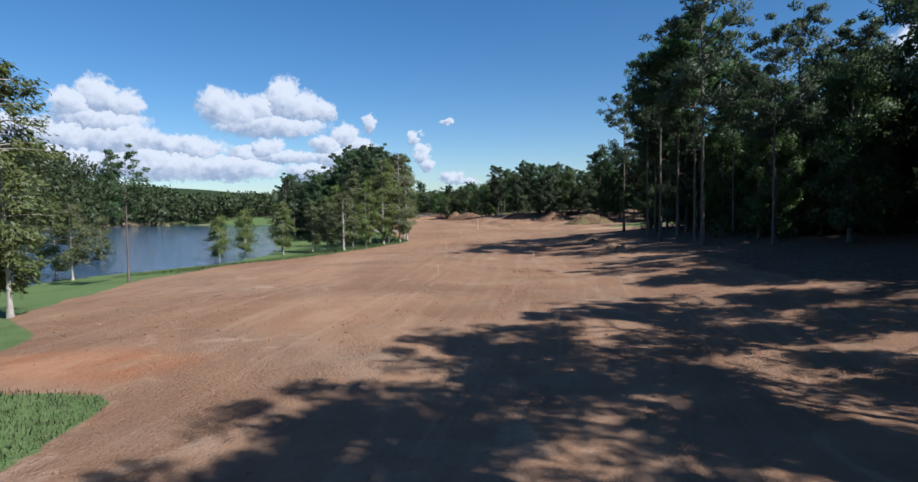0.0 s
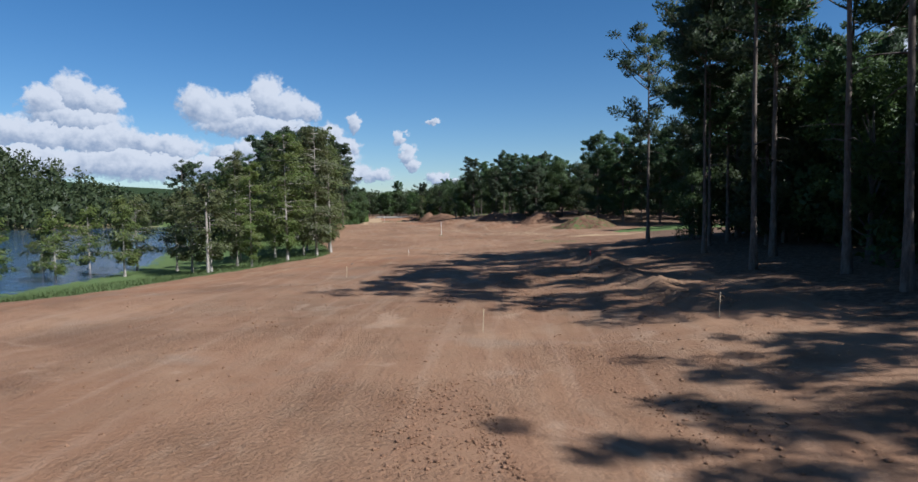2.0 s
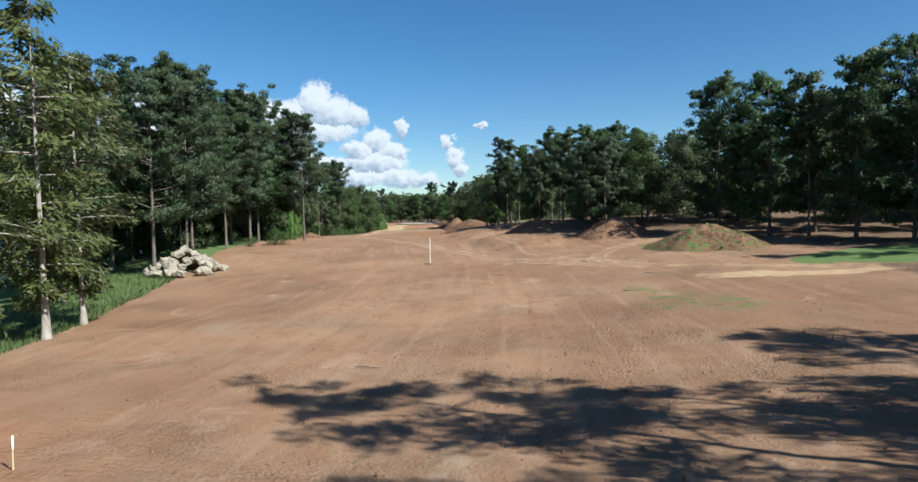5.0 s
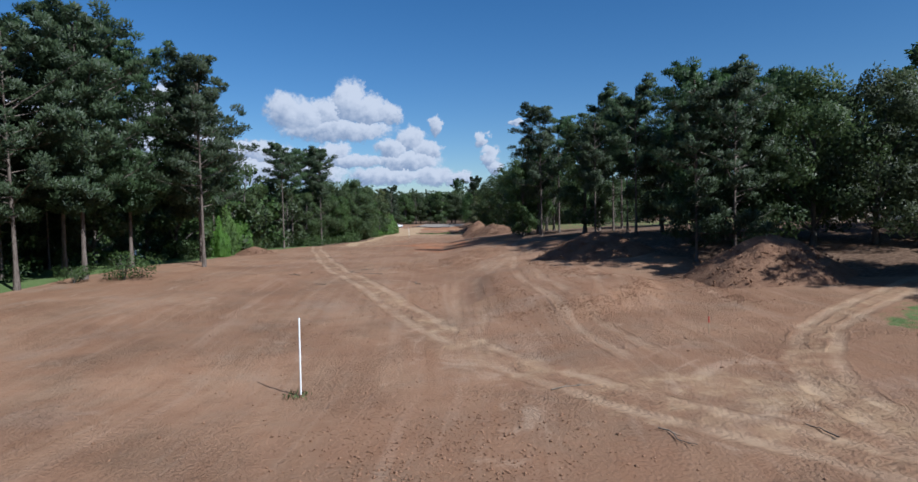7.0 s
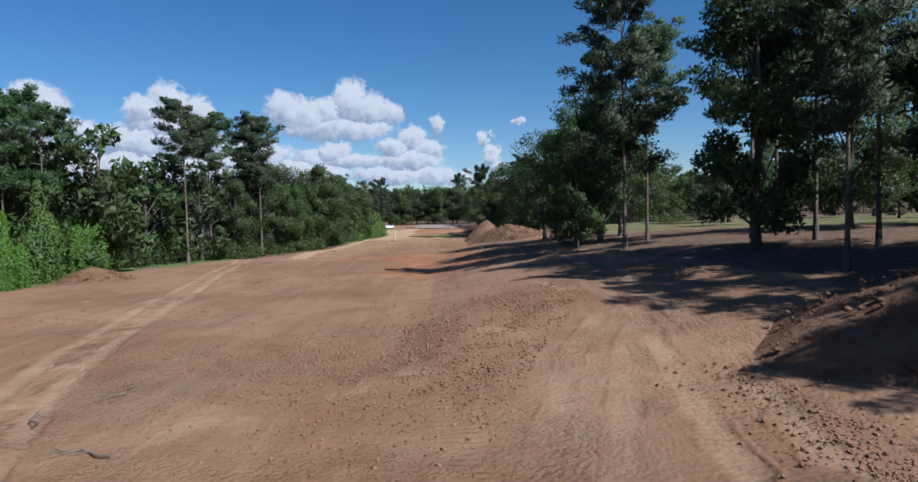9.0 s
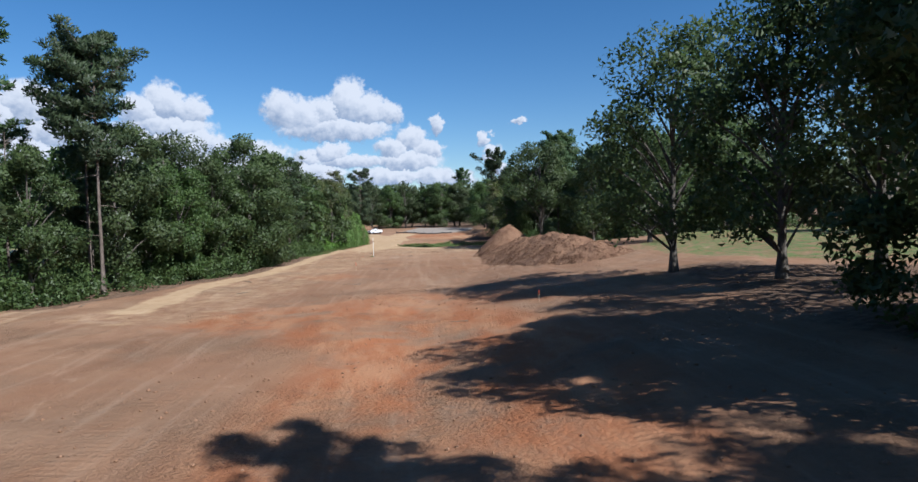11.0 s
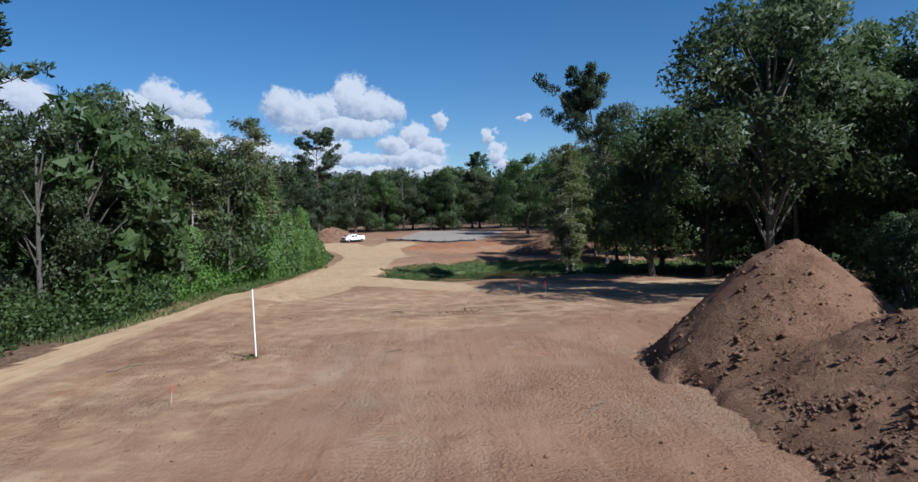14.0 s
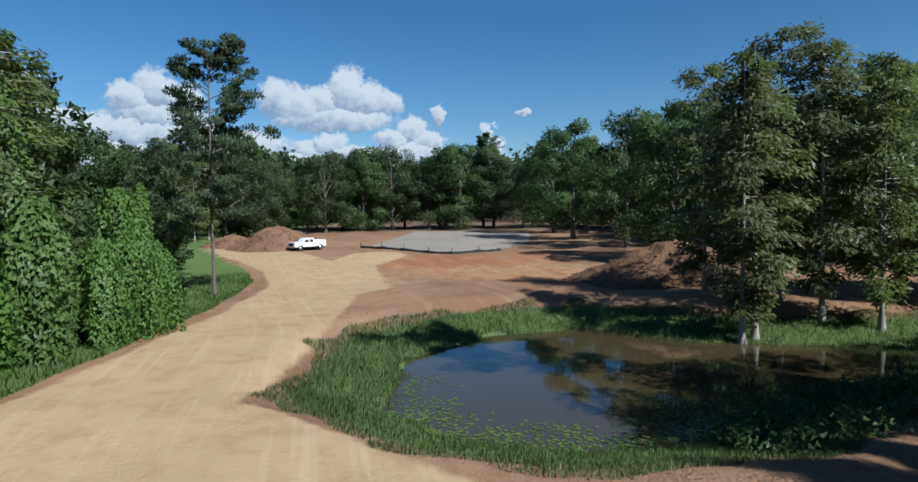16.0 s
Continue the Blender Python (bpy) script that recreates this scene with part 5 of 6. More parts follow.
def clod_mesh(rng, places, small, large, mat):
    """Angular lumps: squashed eight-sided stones."""
    base = np.array([(1, 0, 0), (-1, 0, 0), (0, 1, 0), (0, -1, 0), (0, 0, 1), (0, 0, -1.0)])
    tri = np.array([(0, 2, 4), (2, 1, 4), (1, 3, 4), (3, 0, 4), (2, 0, 5), (1, 2, 5), (3, 1, 5), (0, 3, 5)])
    n = len(places)
    size = small * (large / small) ** (rng.uniform(0, 1, n) ** 3.0)
    a = rng.uniform(0, 6.283, n)
    b = base[None] * rng.uniform(0.6, 1.3, (n, 6, 1)) * np.stack([size, size * rng.uniform(0.6, 1, n), size * rng.uniform(0.45, 0.8, n)], 1)[:, None]
    x, y = b[..., 0] * np.cos(a)[:, None] - b[..., 1] * np.sin(a)[:, None], b[..., 0] * np.sin(a)[:, None] + b[..., 1] * np.cos(a)[:, None]
    V = np.stack([x, y, b[..., 2]], -1) + places[:, None]
    F = (tri[None] + 6 * np.arange(n)[:, None, None]).reshape(-1, 3)
    return mesh_np("loose_soil", V.reshape(-1, 3), F, mat)


mound("soil_mound", 35.4, 240.0, 6.5, 6.4, 3.8, M["mound"], "tall cone of brown excavated soil beside the dirt track", 1)
mound("soil_mound", 44.0, 216.0, 8.0, 6.5, 3.8, M["mound_green"], "low soil mound with weeds growing over its side", 2)
mound("soil_mound", 22.0, 258.5, 6.6, 5.6, 2.7, M["mound"], "dark soil mound in the shade of the pines", 3)
mound("soil_mound", -41.5, 301.0, 5.0, 4.0, 1.7, M["mound"], "small heap of reddish soil near the grassy verge", 4)
mound("soil_mound", -70.5, 529.0, 8.5, 7.5, 3.9, M["mound"], "broad heap of pale brown soil behind the parked truck", 5)
mound("soil_mound", -80.0, 532.0, 5.0, 5.0, 2.2, M["mound"], "smaller rounded soil heap at the road's end", 6)
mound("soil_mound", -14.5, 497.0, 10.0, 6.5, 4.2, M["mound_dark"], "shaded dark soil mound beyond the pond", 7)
mound("soil_mound", -24.0, 428.0, 1.6, 0.8, 0.15, M["mound"], "scraped patch of loose soil clods", 8)


def dumped_heap(name, loads, seed, step, clods, biggest, label, body="mound", lumps="mound"):
    """A heap of overlapping loads (x, y, radius, height), rough all over."""
    rng = np.random.default_rng(seed)
    xs = np.arange(min(a[0] - a[2] for a in loads) - 1, max(a[0] + a[2] for a in loads) + 1, step)
    ys = np.arange(min(a[1] - a[2] for a in loads) - 1, max(a[1] + a[2] for a in loads) + 1, step)
    X, Y = np.meshgrid(xs, ys)
    wob = np.array([noise.fractal(Vector((a * 0.5, b * 0.5, seed)), 0.8, 2.1, 6) for a, b in zip(X.ravel(), Y.ravel())]).reshape(X.shape)
    fine = np.array([noise.fractal(Vector((a * 2.2, b * 2.2, seed + 5.0)), 0.7, 2.1, 3) for a, b in zip(X.ravel(), Y.ravel())]).reshape(X.shape)
    H = np.full(X.shape, -1.0)
    for cx, cy, r, h in loads:
        d = np.hypot(X - cx, Y - cy) / r * (1 + 0.12 * wob)
        load, soft = h * (1 - d**1.25), 0.16 * h
        both = np.clip(0.5 + 0.5 * (load - H) / soft, 0, 1)
        H = H + (load - H) * both + 0.25 * soft * both * (1 - both)
    tall = max(a[3] for a in loads)
    H = np.where(H > 0, H + 0.15 * tall**0.6 * wob * np.clip(H, 0, 1) + 0.07 * fine * np.clip(H * 2, 0, 1), H)
    H = np.maximum(H, -0.4)
    x0, y0 = loads[len(loads) // 2][:2]
    z0 = float(ground(x0, y0))
    V = np.stack([X - x0, Y - y0, ground(X, Y) + H - z0], -1).reshape(-1, 3)
    k = (np.arange(len(ys) - 1)[:, None] * len(xs) + np.arange(len(xs) - 1)).ravel()
    Q = np.stack([k, k + 1, k + 1 + len(xs), k + len(xs)], 1)
    keep = (H.ravel()[Q] > -0.3).any(1)
    used, inv = np.unique(Q[keep], return_inverse=True)
    ob = new(name)
    ob.location = (x0, y0, z0)
    part("soil_body", mesh_np("soil_body", V[used], inv.reshape(-1, 4), M[body], True), ob)
    deep, rough = H.ravel()[used], wob.ravel()[used]
    odds = np.where(deep > -0.02, 0.12 + np.exp(-np.maximum(deep, 0) / (0.25 * tall)), 0) * np.clip(0.25 + 1.6 * rough, 0.04, 1.5)
    pick = V[used][rng.choice(len(used), size=clods, p=odds / odds.sum())] + rng.normal(size=(clods, 3)) * (0.12, 0.12, 0.0) - (0, 0, 0.015)
    tagged(part("loose_soil", clod_mesh(rng, pick, 0.035, biggest, M[lumps]), ob), kind="stuff")
    return tagged(ob, label, "soil heap")


dumped_heap("soil_heap", ((-6.7, 411, 6.6, 6.0), (-4.4, 405.5, 7.0, 3.4), (-4.1, 402, 7.0, 2.6), (-3.6, 398.5, 7.1, 2.6), (-2.8, 394.5, 7.2, 2.8), (-1.8, 390.5, 7.2, 3.0), (-0.5, 386.5, 7.1, 3.0), (0.7, 382.5, 6.8, 3.2), (1.8, 378, 6.8, 3.2), (3.2, 373, 6.2, 2.7), (5.2, 369, 5.0, 1.9)), 9, 0.24, 24000, 0.19,
            "long uneven heap of dumped brown soil full of clods and roots")
dumped_heap("soil_ridge", tuple((21.4 + 0.055 * (y - 84) + 0.5 * math.sin(y * 0.7), y, 1.5 + 0.4 * math.sin(y * 1.3), 0.52 + 0.2 * math.sin(y * 0.9 + 1)) for y in np.arange(82.0, 132.0, 1.1)), 10, 0.2, 3200, 0.13,
            "low ridge of rough soil pushed up beside the wood", "ground", "ground")


def crumbling(pts, spread, seed, clods, biggest, label):
    """A crumbling edge: clods that broke off along a line on the plan."""
    rng = np.random.default_rng(seed)
    pts = np.array(pts, float)
    k = rng.uniform(0, len(pts) - 1.001, clods)
    i = k.astype(int)
    at = pts[i] + (pts[i + 1] - pts[i]) * (k - i)[:, None] + rng.normal(size=(clods, 2)) * spread * rng.uniform(0.2, 1.4, (clods, 1))
    at = at[waves(at[:, 0], at[:, 1], 3.0, seed) > rng.uniform(-1.2, 0.6, clods)]
    places = np.column_stack([at, ground(at[:, 0], at[:, 1]) + 0.01])
    ob = new("soil_bank", clod_mesh(rng, places, 0.03, biggest, M["clod"]))
    tagged(ob, label, "soil", kind="stuff")


crumbling(((25.5, 241), (24.5, 236), (22.5, 231), (19.5, 228.3), (16, 227.5), (12, 229)), 1.1, 11, 6000, 0.075, "crumbling edge of spread fill soil")
crumbling(((14.0, 258), (15.2, 252.5), (16.2, 248), (18.0, 243.5), (20, 240), (24, 243)), 0.9, 13, 5000, 0.1, "row of loose dark clods beside the shaded mound")
crumbling(((27, 244), (28.5, 239), (28.5, 234), (31, 230)), 1.2, 14, 4500, 0.1, "loose clods fallen from the soil cone")


def loose_clods():
    rng = np.random.default_rng(12)
    n = 60000
    y = rng.uniform(10, 500, n)
    x = line(y, ((0, 2), (100, 10), (200, 14), (250, 2), (340, -12), (420, -22), (500, -40))) + rng.normal(size=n) * 15
    dense = (waves(x, y, 14, 21) + waves(x, y, 45, 22)) > rng.uniform(-1.6, 0.8, n)
    for cx, cy, r, some in ((4, 262, 8, 9000), (9, 268, 6, 5000), (12, 204, 6, 4000), (13, 236, 9, 7000), (-6, 300, 9, 2500), (-14, 352, 8, 2500), (-13, 385, 6, 3500), (-24, 427, 5, 2000), (12, 92, 9, 3000), (10, 66, 6, 5000), (16, 106, 6, 3000), (-22, 40, 12, 2500), (1, 50, 7, 3000)):
        x = np.r_[x, cx + rng.normal(size=some) * r * 0.5]
        y = np.r_[y, cy + rng.normal(size=some) * r * 0.5]
        dense = np.r_[dense, np.ones(some, bool)]
    off = np.minimum.reduce([off_line(x, y, t) for t in TRACKS] + [off_line(x, y, r[0]) - r[1] + 2 for r in ROADS])
    ok = dense & (x > line(y, EDGE) + 1) & (off > 2.2) & (off_poly(x, y, POND) > 5)
    x, y = x[ok], y[ok]
    places = np.stack([x, y, ground(x, y) + 0.01], 1)
    me = clod_mesh(rng, places, 0.02, 0.12, M["clod"])
    tagged(new("soil_clods", me), "loose clods and crumbs of dry soil", "soil", kind="stuff")


loose_clods()


def twig(x, y, length, turn, seed):
    rng = np.random.default_rng(seed)
    runs = []
    pts = np.stack([np.linspace(0, length, 6), rng.normal(size=6) * 0.06 * length, 0.05 + 0.05 * rng.uniform(size=6)], 1)
    runs.append((pts, np.linspace(0.035, 0.012, 6)))
    for i in (2, 3, 4):
        runs.append(([pts[i], pts[i] + (0.25 * length, rng.normal() * 0.2 * length, 0.06)], (0.018, 0.006)))
    ob = new("branch", mesh_np("branch", *tubes(runs, 5), M["dead_wood"]))
    ob.matrix_basis = pose(x, y, float(ground(x, y)), 0, 0, turn)
    return tagged(ob, "dead broken branch lying on the bare soil", "branch", "branches on the soil")


rng = np.random.default_rng(15)
for i in range(46):
    y = rng.uniform(20, 430)
    x = float(line(y, ((0, 0), (100, 8), (200, 10), (250, 0), (340, -14), (430, -26)))) + rng.normal() * 11
    if x > float(line(y, EDGE)) + 2:
        twig(x, y, rng.uniform(0.6, 2.2), rng.uniform(0, 360), 100 + i)


# ---- poles and stakes ----
def rod(r, h, sides=12, taper=1.0):
    return mesh_np("rod", *tubes([([(0, 0, -0.3), (0, 0, h * 0.5), (0, 0, h)], (r, r, r * taper)), ([(0, 0, h - 0.001), (0, 0, h + 0.004)], (r, 0.001))], sides), M["white_pole"], True)


for x, y, tilt in ((4.45, 210.78, 0.3), (-33.08, 411.28, -1.0)):
    ob = new("marker_pole")
    ob.matrix_basis = pose(x, y, float(ground(x, y)), 0, tilt, 0)
    part("pole", rod(0.04, 3.66), ob)
    part("collar", mesh_np("collar", *tubes([([(0, 0, -0.05), (0, 0, 0.10)], (0.16, 0.05))], 10), M["mound"]), ob)
    rngs = np.random.default_rng(int(y))
    root = np.stack([rngs.normal(size=60) * 0.3 - 0.25, rngs.normal(size=60) * 0.25, 0.04 + 0.1 * rngs.uniform(size=60)], 1)
    tuft = leaves(rngs, root, 0.22, 0.07, ways=np.tile((0, 0, 1.0), (60, 1)), outs=root + (0, 0, 1.0))
    tagged(part("weeds", mesh_np("weeds", *tuft[:2], M["grass_blade"], normals=tuft[2]), ob, "sparse green weeds at its foot"), kind="stuff")
    tagged(ob, "tall thin white plastic pole standing in bare soil", "pole", "marker poles")


def stake(x, y, height, tilt, top, label):
    ob = new("survey_stake")
    ob.matrix_basis = pose(x, y, float(ground(x, y)), tilt, tilt * 0.6, x * 40)
    bm = bmesh.new()
    w, d = 0.02, 0.01
    pts = [(-w, -d), (w, -d), (w, d), (-w, d)]
    low = [bm.verts.new((a, b, -0.2)) for a, b in pts]
    high = [bm.verts.new((a * 0.8, b * 0.8, height)) for a, b in pts]
    bm.faces.new(high)
    for i in range(4):
        bm.faces.new((low[i], low[(i + 1) % 4], high[(i + 1) % 4], high[i]))
    part("lath", mesh_bm("lath", bm, M["lath"]), ob)
    bm = bmesh.new()
    w, d = 0.024, 0.014
    pts = [(-w, -d), (w, -d), (w, d), (-w, d)]
    a = [bm.verts.new((p, q, height * 0.62)) for p, q in pts]
    b = [bm.verts.new((p, q, height + 0.004)) for p, q in pts]
    bm.faces.new(b)
    bm.faces.new(a[::-1])
    for i in range(4):
        bm.faces.new((a[i], a[(i + 1) % 4], b[(i + 1) % 4], b[i]))
    part("painted_top", mesh_bm("painted_top", bm, M[top]), ob)
    return tagged(ob, label, "stake", "survey stakes")


PLAIN, BRIGHT = "weathered wooden lath survey stake in the soil", "wooden survey stake with bright orange painted top"
for x, y, h, tilt, top in ((9.1, 80.0, 1.2, 4, "lath"), (21.0, 79.0, 1.3, 16, "lath"), (-3.4, 111.0, 1.2, -3, "lath"), (-2.6, 62.0, 1.2, 2, "lath"), (0.7, 142.0, 1.0, 3, "white_pole"), (21.7, 111.0, 1.4, 3, "red"),
                          (-27.1, 380.4, 1.15, -4, "orange"), (-20.1, 436.2, 1.3, 3, "red"), (-17.8, 435.5, 1.4, -3, "red"), (-0.9, 336.5, 0.8, 2, "orange"), (-33.2, 404.0, 0.8, 6, "orange"), (25.5, 222.0, 1.0, 3, "red")):
    stake(x, y, h, tilt, top, BRIGHT if top in ("orange", "red") else PLAIN)


# ---- rubble ----
def rubble(x, y, r, count, height, label, seed, mat):
    rng = np.random.default_rng(seed)
    ob = new("rubble_pile")
    ob.location = (x, y, float(ground(x, y)))
    shapes = []
    for i in range(8):
        bm = bmesh.new()
        bmesh.ops.create_cube(bm, size=1.0)
        bmesh.ops.bevel(bm, geom=bm.edges[:], offset=0.12, segments=1, affect="EDGES")
        for v in bm.verts:
            v.co = Vector((v.co.x * rng.uniform(0.7, 1.2), v.co.y * rng.uniform(0.6, 1.1), v.co.z * rng.uniform(0.4, 0.8)))
        shapes.append(mesh_bm("slab", bm, mat))
    for i in range(count):
        a, d = rng.uniform(0, 6.283), r * math.sqrt(rng.uniform())
        s = rng.uniform(0.5, 1.3)
        o = part("slab", shapes[i % 8], ob)
        o.matrix_basis = pose(d * math.cos(a), d * math.sin(a), height * max(0, 1 - d / r) * 0.9 + 0.12, *rng.uniform(-40, 40, 2), rng.uniform(0, 360)) @ Matrix.Scale(s, 4)
    return tagged(ob, label, "rubble")


rubble(-27.5, 204.0, 5.0, 130, 3.2, "pile of pale broken concrete rubble under the pines", 71, M["concrete"])
rubble(62.5, 279.0, 5.0, 70, 3.0, "heap of whitish broken concrete slabs beyond the mounds", 72, M["concrete"])


# ---- silt fence along the pad ----
def silt_fence():
    pts = ((-56, 527), (-51.5, 523.0), (-47.5, 520.3), (-43.5, 518.2), (-40, 517.2), (-36.5, 519.0), (-33.5, 521.5))
    ob = new("silt_fence")
    x0, y0 = pts[0]
    z0 = float(ground(x0, y0))
    ob.location = (x0, y0, z0)
    rng = np.random.default_rng(5)
    for (ax, ay), (bx, by) in zip(pts, pts[1:]):
        V, Q = [], []
        for i in range(9):
            k = i / 8
            x, y = ax + (bx - ax) * k, ay + (by - ay) * k
            z = float(ground(x, y)) - z0
            h = 0.45 - 0.14 * math.sin(math.pi * k) + rng.normal() * 0.03
            for off in (0.0, 0.03):
                V += [(x - x0, y - y0 + off, z - 0.05), (x - x0, y - y0 + off, z + h)]
        for i in range(8):
            a = i * 4
            Q += [(a, a + 4, a + 5, a + 1), (a + 2, a + 3, a + 7, a + 6), (a + 1, a + 5, a + 7, a + 3)]
        part("fabric", mesh_np("fabric", V, Q, M["fabric"]), ob)
        post = part("post", mesh_np("post", *tubes([([(0, 0, -0.2), (0, 0, 0.9)], (0.05, 0.05))], 6), M["dark_trim"]), ob)
        post.location = (ax - x0, ay - y0 - 0.05, float(ground(ax, ay)) - z0)
    tagged(ob, "sagging black fabric silt fence on short posts", "fence")


silt_fence()


# ---- pickup truck ----
def box(w, d, h, bevel=0.05, taper=(1.0, 1.0), shift=0.0):
    bm = bmesh.new()
    bmesh.ops.create_cube(bm, size=1.0)
    for v in bm.verts:
        top = v.co.z > 0
        v.co = Vector((v.co.x * w * (taper[0] if top else 1), v.co.y * d * (taper[1] if top else 1) + (shift if top else 0), (v.co.z + 0.5) * h))
    bmesh.ops.bevel(bm, geom=bm.edges[:], offset=bevel, segments=2, affect="EDGES")
    return bm


def pickup(x, y, turn):
    """A crew-cab pickup; its front points along -y before it is turned."""
    ob = new("pickup_truck")
    ob.matrix_basis = pose(x, y, float(ground(x, y)), 0, 0, turn)

    def piece(name, bm, mat, at, parent=ob, label=""):
        o = part(name, mesh_bm(name, bm, M[mat]), parent, label)
        o.location = at
        return o

    piece("chassis", box(1.7, 5.4, 0.3, 0.04), "dark_trim", (0, 0, 0.42))
    body = piece("body", box(1.98, 5.75, 0.62, 0.09), "car_paint", (0, 0, 0.55))
    piece("hood", box(1.86, 1.45, 0.2, 0.08, (0.94, 0.95), 0.03), "car_paint", (0, -2.08, 1.15))
    cab = piece("cab", box(1.84, 2.35, 0.78, 0.12, (0.82, 0.66), 0.1), "car_paint", (0, -0.2, 1.15))
    piece("windscreen", box(1.5, 0.05, 0.6, 0.02, (0.9, 1.0), 0.4), "car_glass", (0, -1.29, 1.22), label="dark windscreen glass")
    for side in (-1, 1):
        for yy, d in ((-0.62, 0.72), (0.2, 0.72)):
            piece("side_window", box(0.04, d, 0.42, 0.015, (1.0, 0.82)), "car_glass", (side * 0.865, yy, 1.3))
        piece("bed_side", box(0.1, 1.9, 0.42, 0.03), "car_paint", (side * 0.92, 1.85, 1.12))
        piece("headlight", box(0.34, 0.08, 0.26, 0.03), "lamp_lens", (side * 0.76, -2.86, 0.86))
        piece("mirror", box(0.24, 0.14, 0.2, 0.04), "dark_trim", (side * 1.08, -0.98, 1.25))
        for yy in (-1.85, 1.75):
            piece("wheel_arch", box(0.06, 1.0, 0.5, 0.04, (1, 0.7)), "dark_trim", (side * 0.975, yy, 0.38))
            wheel = new("wheel")
            wheel.parent = ob
            wheel.location = (side * 0.88, yy, 0.4)
            ring = [(0, 0, -0.14), (0, 0, -0.11), (0, 0, 0.11), (0, 0, 0.14)]
            tyre = part("tyre", mesh_np("tyre", *tubes([(ring, (0.3, 0.4, 0.4, 0.3))], 24), M["rubber"], True), wheel)
            rim = part("rim", mesh_np("rim", *tubes([([(0, 0, -0.135), (0, 0, 0.0), (0, 0, 0.135), (0, 0, 0.12), (0, 0, 0.119)], (0.02, 0.29, 0.29, 0.2, 0.02))], 16), M["chrome"], True), wheel)
            for o in (tyre, rim):
                o.rotation_euler = (0, radians(90), 0)
    piece("tailgate", box(1.8, 0.1, 0.42, 0.03), "car_paint", (0, 2.78, 1.12))
    piece("bed_floor", box(1.7, 1.9, 0.06, 0.01), "dark_trim", (0, 1.85, 1.14))
    piece("grille", box(1.2, 0.08, 0.42, 0.03), "dark_trim", (0, -2.87, 0.78))
    piece("bumper", box(1.96, 0.2, 0.24, 0.05), "chrome", (0, -2.9, 0.48))
    return tagged(ob, "white crew-cab pickup truck parked on the dirt road", "truck")


pickup(-63.8, 524.5, -35)


# ---- grass ----
def grass_blades(name, seed, count, where, low, high, label, mat="grass_blade"):
    rng = np.random.default_rng(seed)
    x, y = where(rng, count)
    z = ground(x, y)
    n = len(x)
    h, a = rng.uniform(low, high, n), rng.uniform(0, 6.283, n)
    w = 0.012 + 0.02 * h
    lean = rng.normal(size=(n, 2)) * 0.3 * h[:, None]
    c, s = np.cos(a) * w, np.sin(a) * w
    V = np.stack([np.stack([x - c, y - s, z - 0.03], 1), np.stack([x + c, y + s, z - 0.03], 1), np.stack([x + lean[:, 0], y + lean[:, 1], z + h], 1)], 1).reshape(-1, 3)
    N = np.repeat(rng.normal(size=(n, 3)) * 0.35 + (0, 0, 1), 3, axis=0)
    N = N / np.linalg.norm(N, axis=1, keepdims=True)
    tagged(new(name, mesh_np(name, V, np.arange(3 * n).reshape(-1, 3), M[mat], normals=N)), label, "grass", kind="stuff")


def round_pond(rng, n):
    x, y = rng.uniform(-44, 24, n * 4), rng.uniform(450, 490, n * 4)
    d = off_poly(x, y, POND) + 1.2 * waves(x, y, 6, 4)
    ok = (d > -0.9) & (d < 4.6) & ~((y < 461) & (x > -36))
    return x[ok][:n], y[ok][:n]


def front_bank(rng, n):
    x, y = rng.uniform(-40, -14, n * 4), rng.uniform(450, 461, n * 4)
    d = off_poly(x, y, POND) + 1.0 * waves(x, y, 5, 6)
    ok = (d > -0.5) & (d < 5.5)
    return x[ok][:n], y[ok][:n]


def verge(y0, y1, inner, outer):
    def where(rng, n):
        y = rng.uniform(y0, y1, n)
        return line(y, EDGE) - inner - rng.uniform(0, 1, n) ** 1.4 * outer, y
    return where


def foreground_patch(rng, n):
    y = rng.uniform(8, 26, n)
    return line(y, EDGE) - 0.3 - rng.uniform(0, 12, n), y


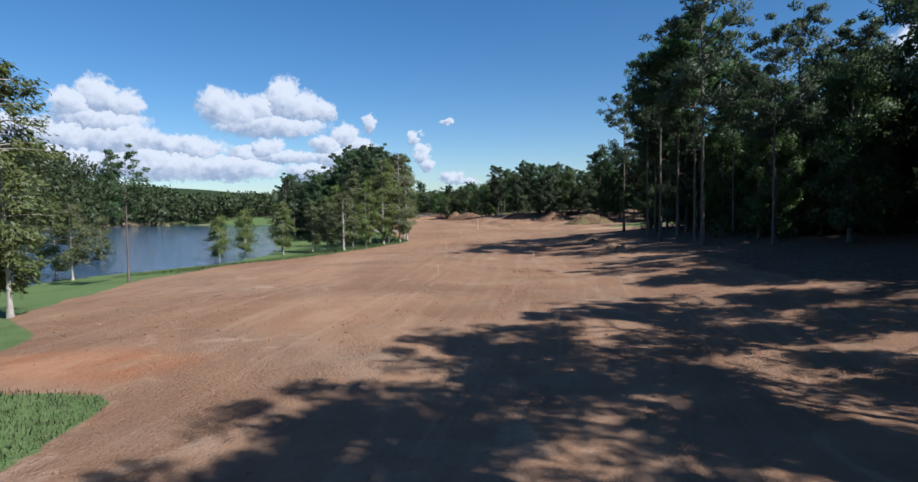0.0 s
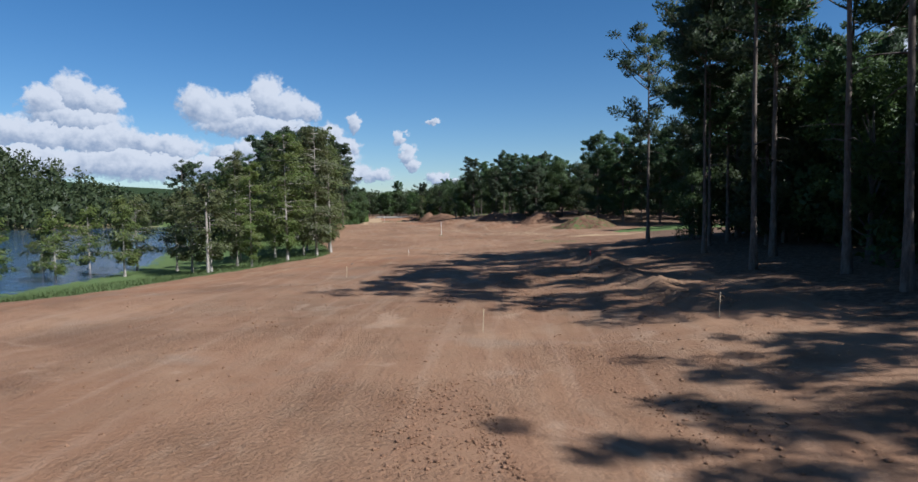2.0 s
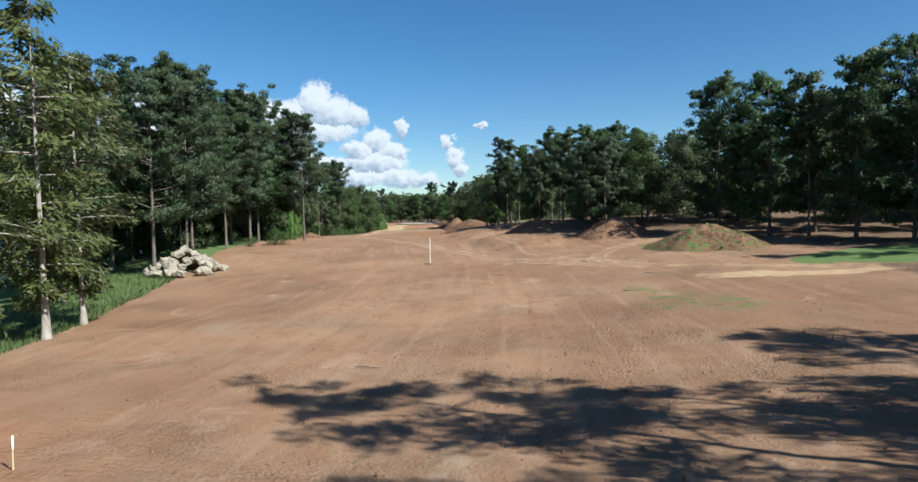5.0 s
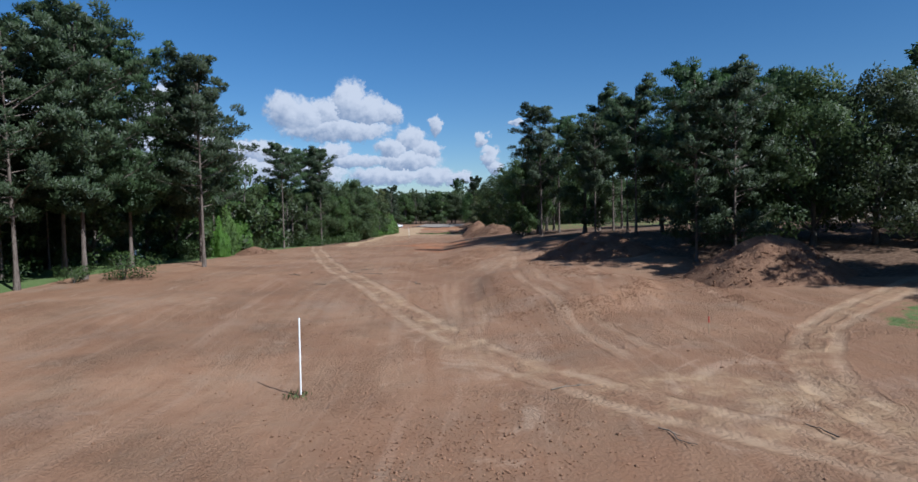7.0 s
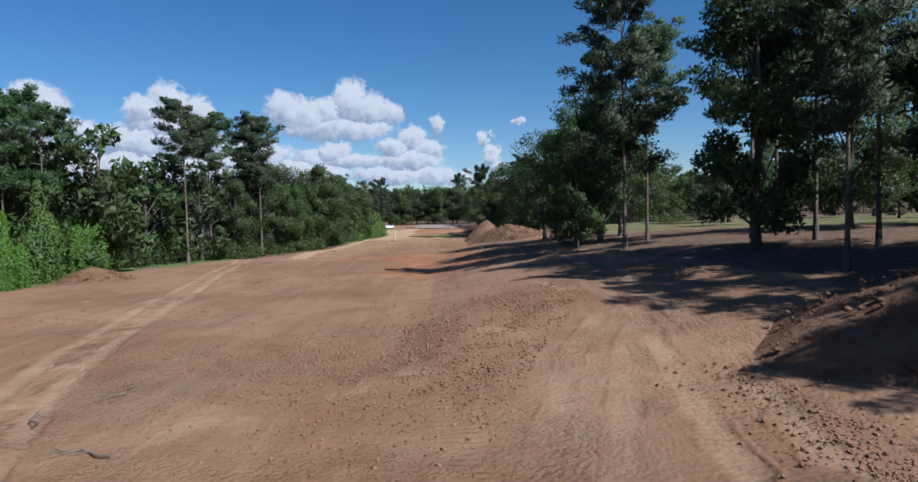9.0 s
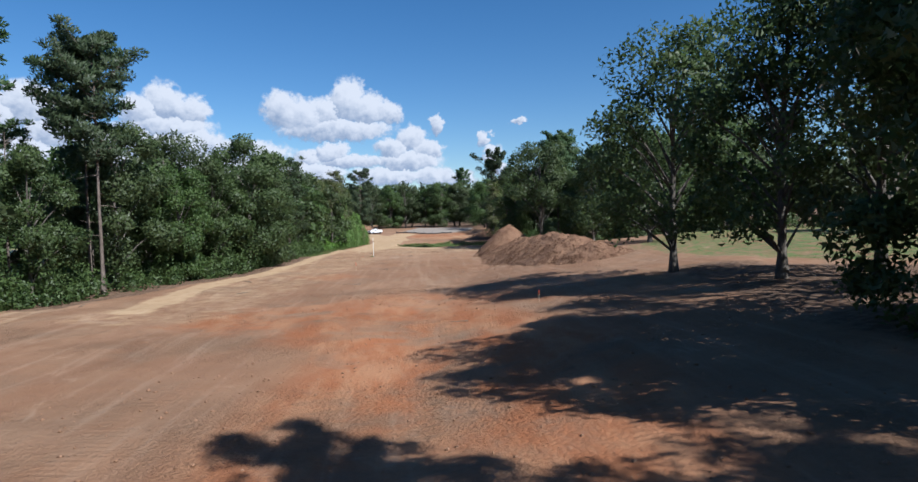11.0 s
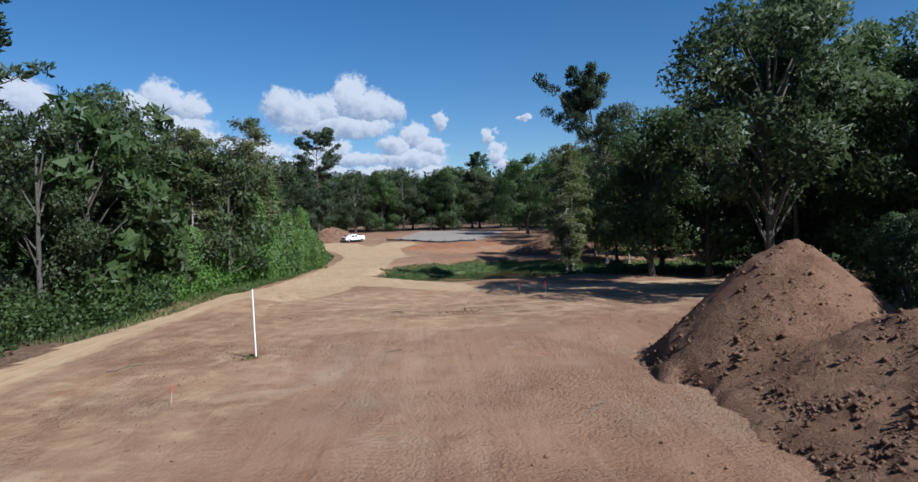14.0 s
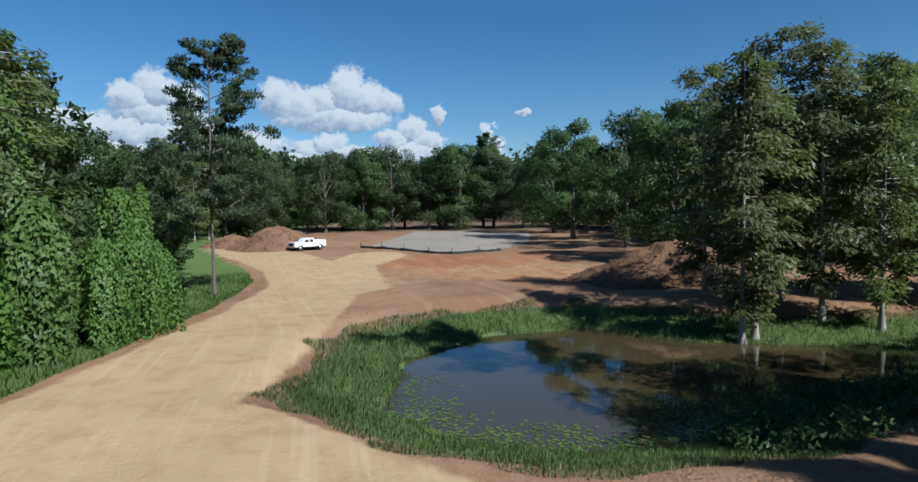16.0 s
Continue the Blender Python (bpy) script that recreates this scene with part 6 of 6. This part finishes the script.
grass_blades("pond_grass", 81, 120000, round_pond, 0.08, 0.4, "tall green grass and weeds round the muddy pond")
grass_blades("verge_grass", 82, 30000, verge(415, 500, 0.2, 7), 0.12, 0.45, "green roadside grass below the vine-covered trees")
grass_blades("lakeside_grass", 83, 26000, verge(90, 215, 0.0, 14), 0.15, 0.6, "green grass among the lakeside cypresses")
grass_blades("bank_grass", 86, 34000, front_bank, 0.06, 0.25, "short weedy grass on the pond's near bank")
grass_blades("foreground_grass", 84, 16000, foreground_patch, 0.08, 0.25, "bright-green mown grass patch at the clearing's corner")


def bank_shrubs():
    """Low leafy growth over the pond's shaded near bank."""
    rng = np.random.default_rng(87)
    C, O = [], []
    for _ in range(520):
        x, y = rng.uniform(-21, 12), rng.uniform(452.5, 467)
        if float(off_poly(x, y, POND)) < -0.3 or y < 453.5 + 0.25 * (x + 21) * (x < -13):
            continue
        r, h = rng.uniform(0.5, 1.1), rng.uniform(0.4, 1.1)
        ball = in_ball(rng, 70, 0.5)
        O.append(ball + (0, 0, 0.6))
        ball = ball * (r, r, h * 0.5)
        ball[:, 2] = np.maximum(ball[:, 2] + h * 0.5, 0.04)
        C.append(np.array([x, y, max(float(ground(x, y)), POND_Z)]) + ball)
    V, Q, N = leaves(rng, np.concatenate(C), 0.24, 0.17, outs=np.concatenate(O))
    tagged(new("bank_shrubs", mesh_np("bank_shrubs", V, Q, M["oak_leaf"], normals=N)), "low leafy shrubs crowding the pond's shaded bank", "shrubs", kind="stuff")


bank_shrubs()


def lily_leaves():
    """Small floating leaves along the pond's near water."""
    rng = np.random.default_rng(88)
    x, y = rng.uniform(-35, -16, 9000), rng.uniform(456, 467, 9000)
    d = off_poly(x, y, POND) + 1.1 * waves(x, y, 4, 8)
    ok = (d < 0) & (d > -3.2) & (rng.uniform(size=9000) < np.exp(d * 0.7))
    x, y = x[ok], y[ok]
    n, a = len(x), rng.uniform(0, 6.283, ok.sum())
    r = rng.uniform(0.05, 0.13, n)
    V = np.stack([np.stack([x + r * np.cos(a + k * 1.571), y + r * np.sin(a + k * 1.571), POND_Z + 0.02 + 0.02 * rng.uniform(size=n)], 1) for k in range(4)], 1).reshape(-1, 3)
    tagged(new("water_weeds", mesh_np("water_weeds", V, np.arange(4 * n).reshape(-1, 4), M["grass_blade"])), "small green water weeds floating near the bank", "water weed", kind="stuff")


lily_leaves()
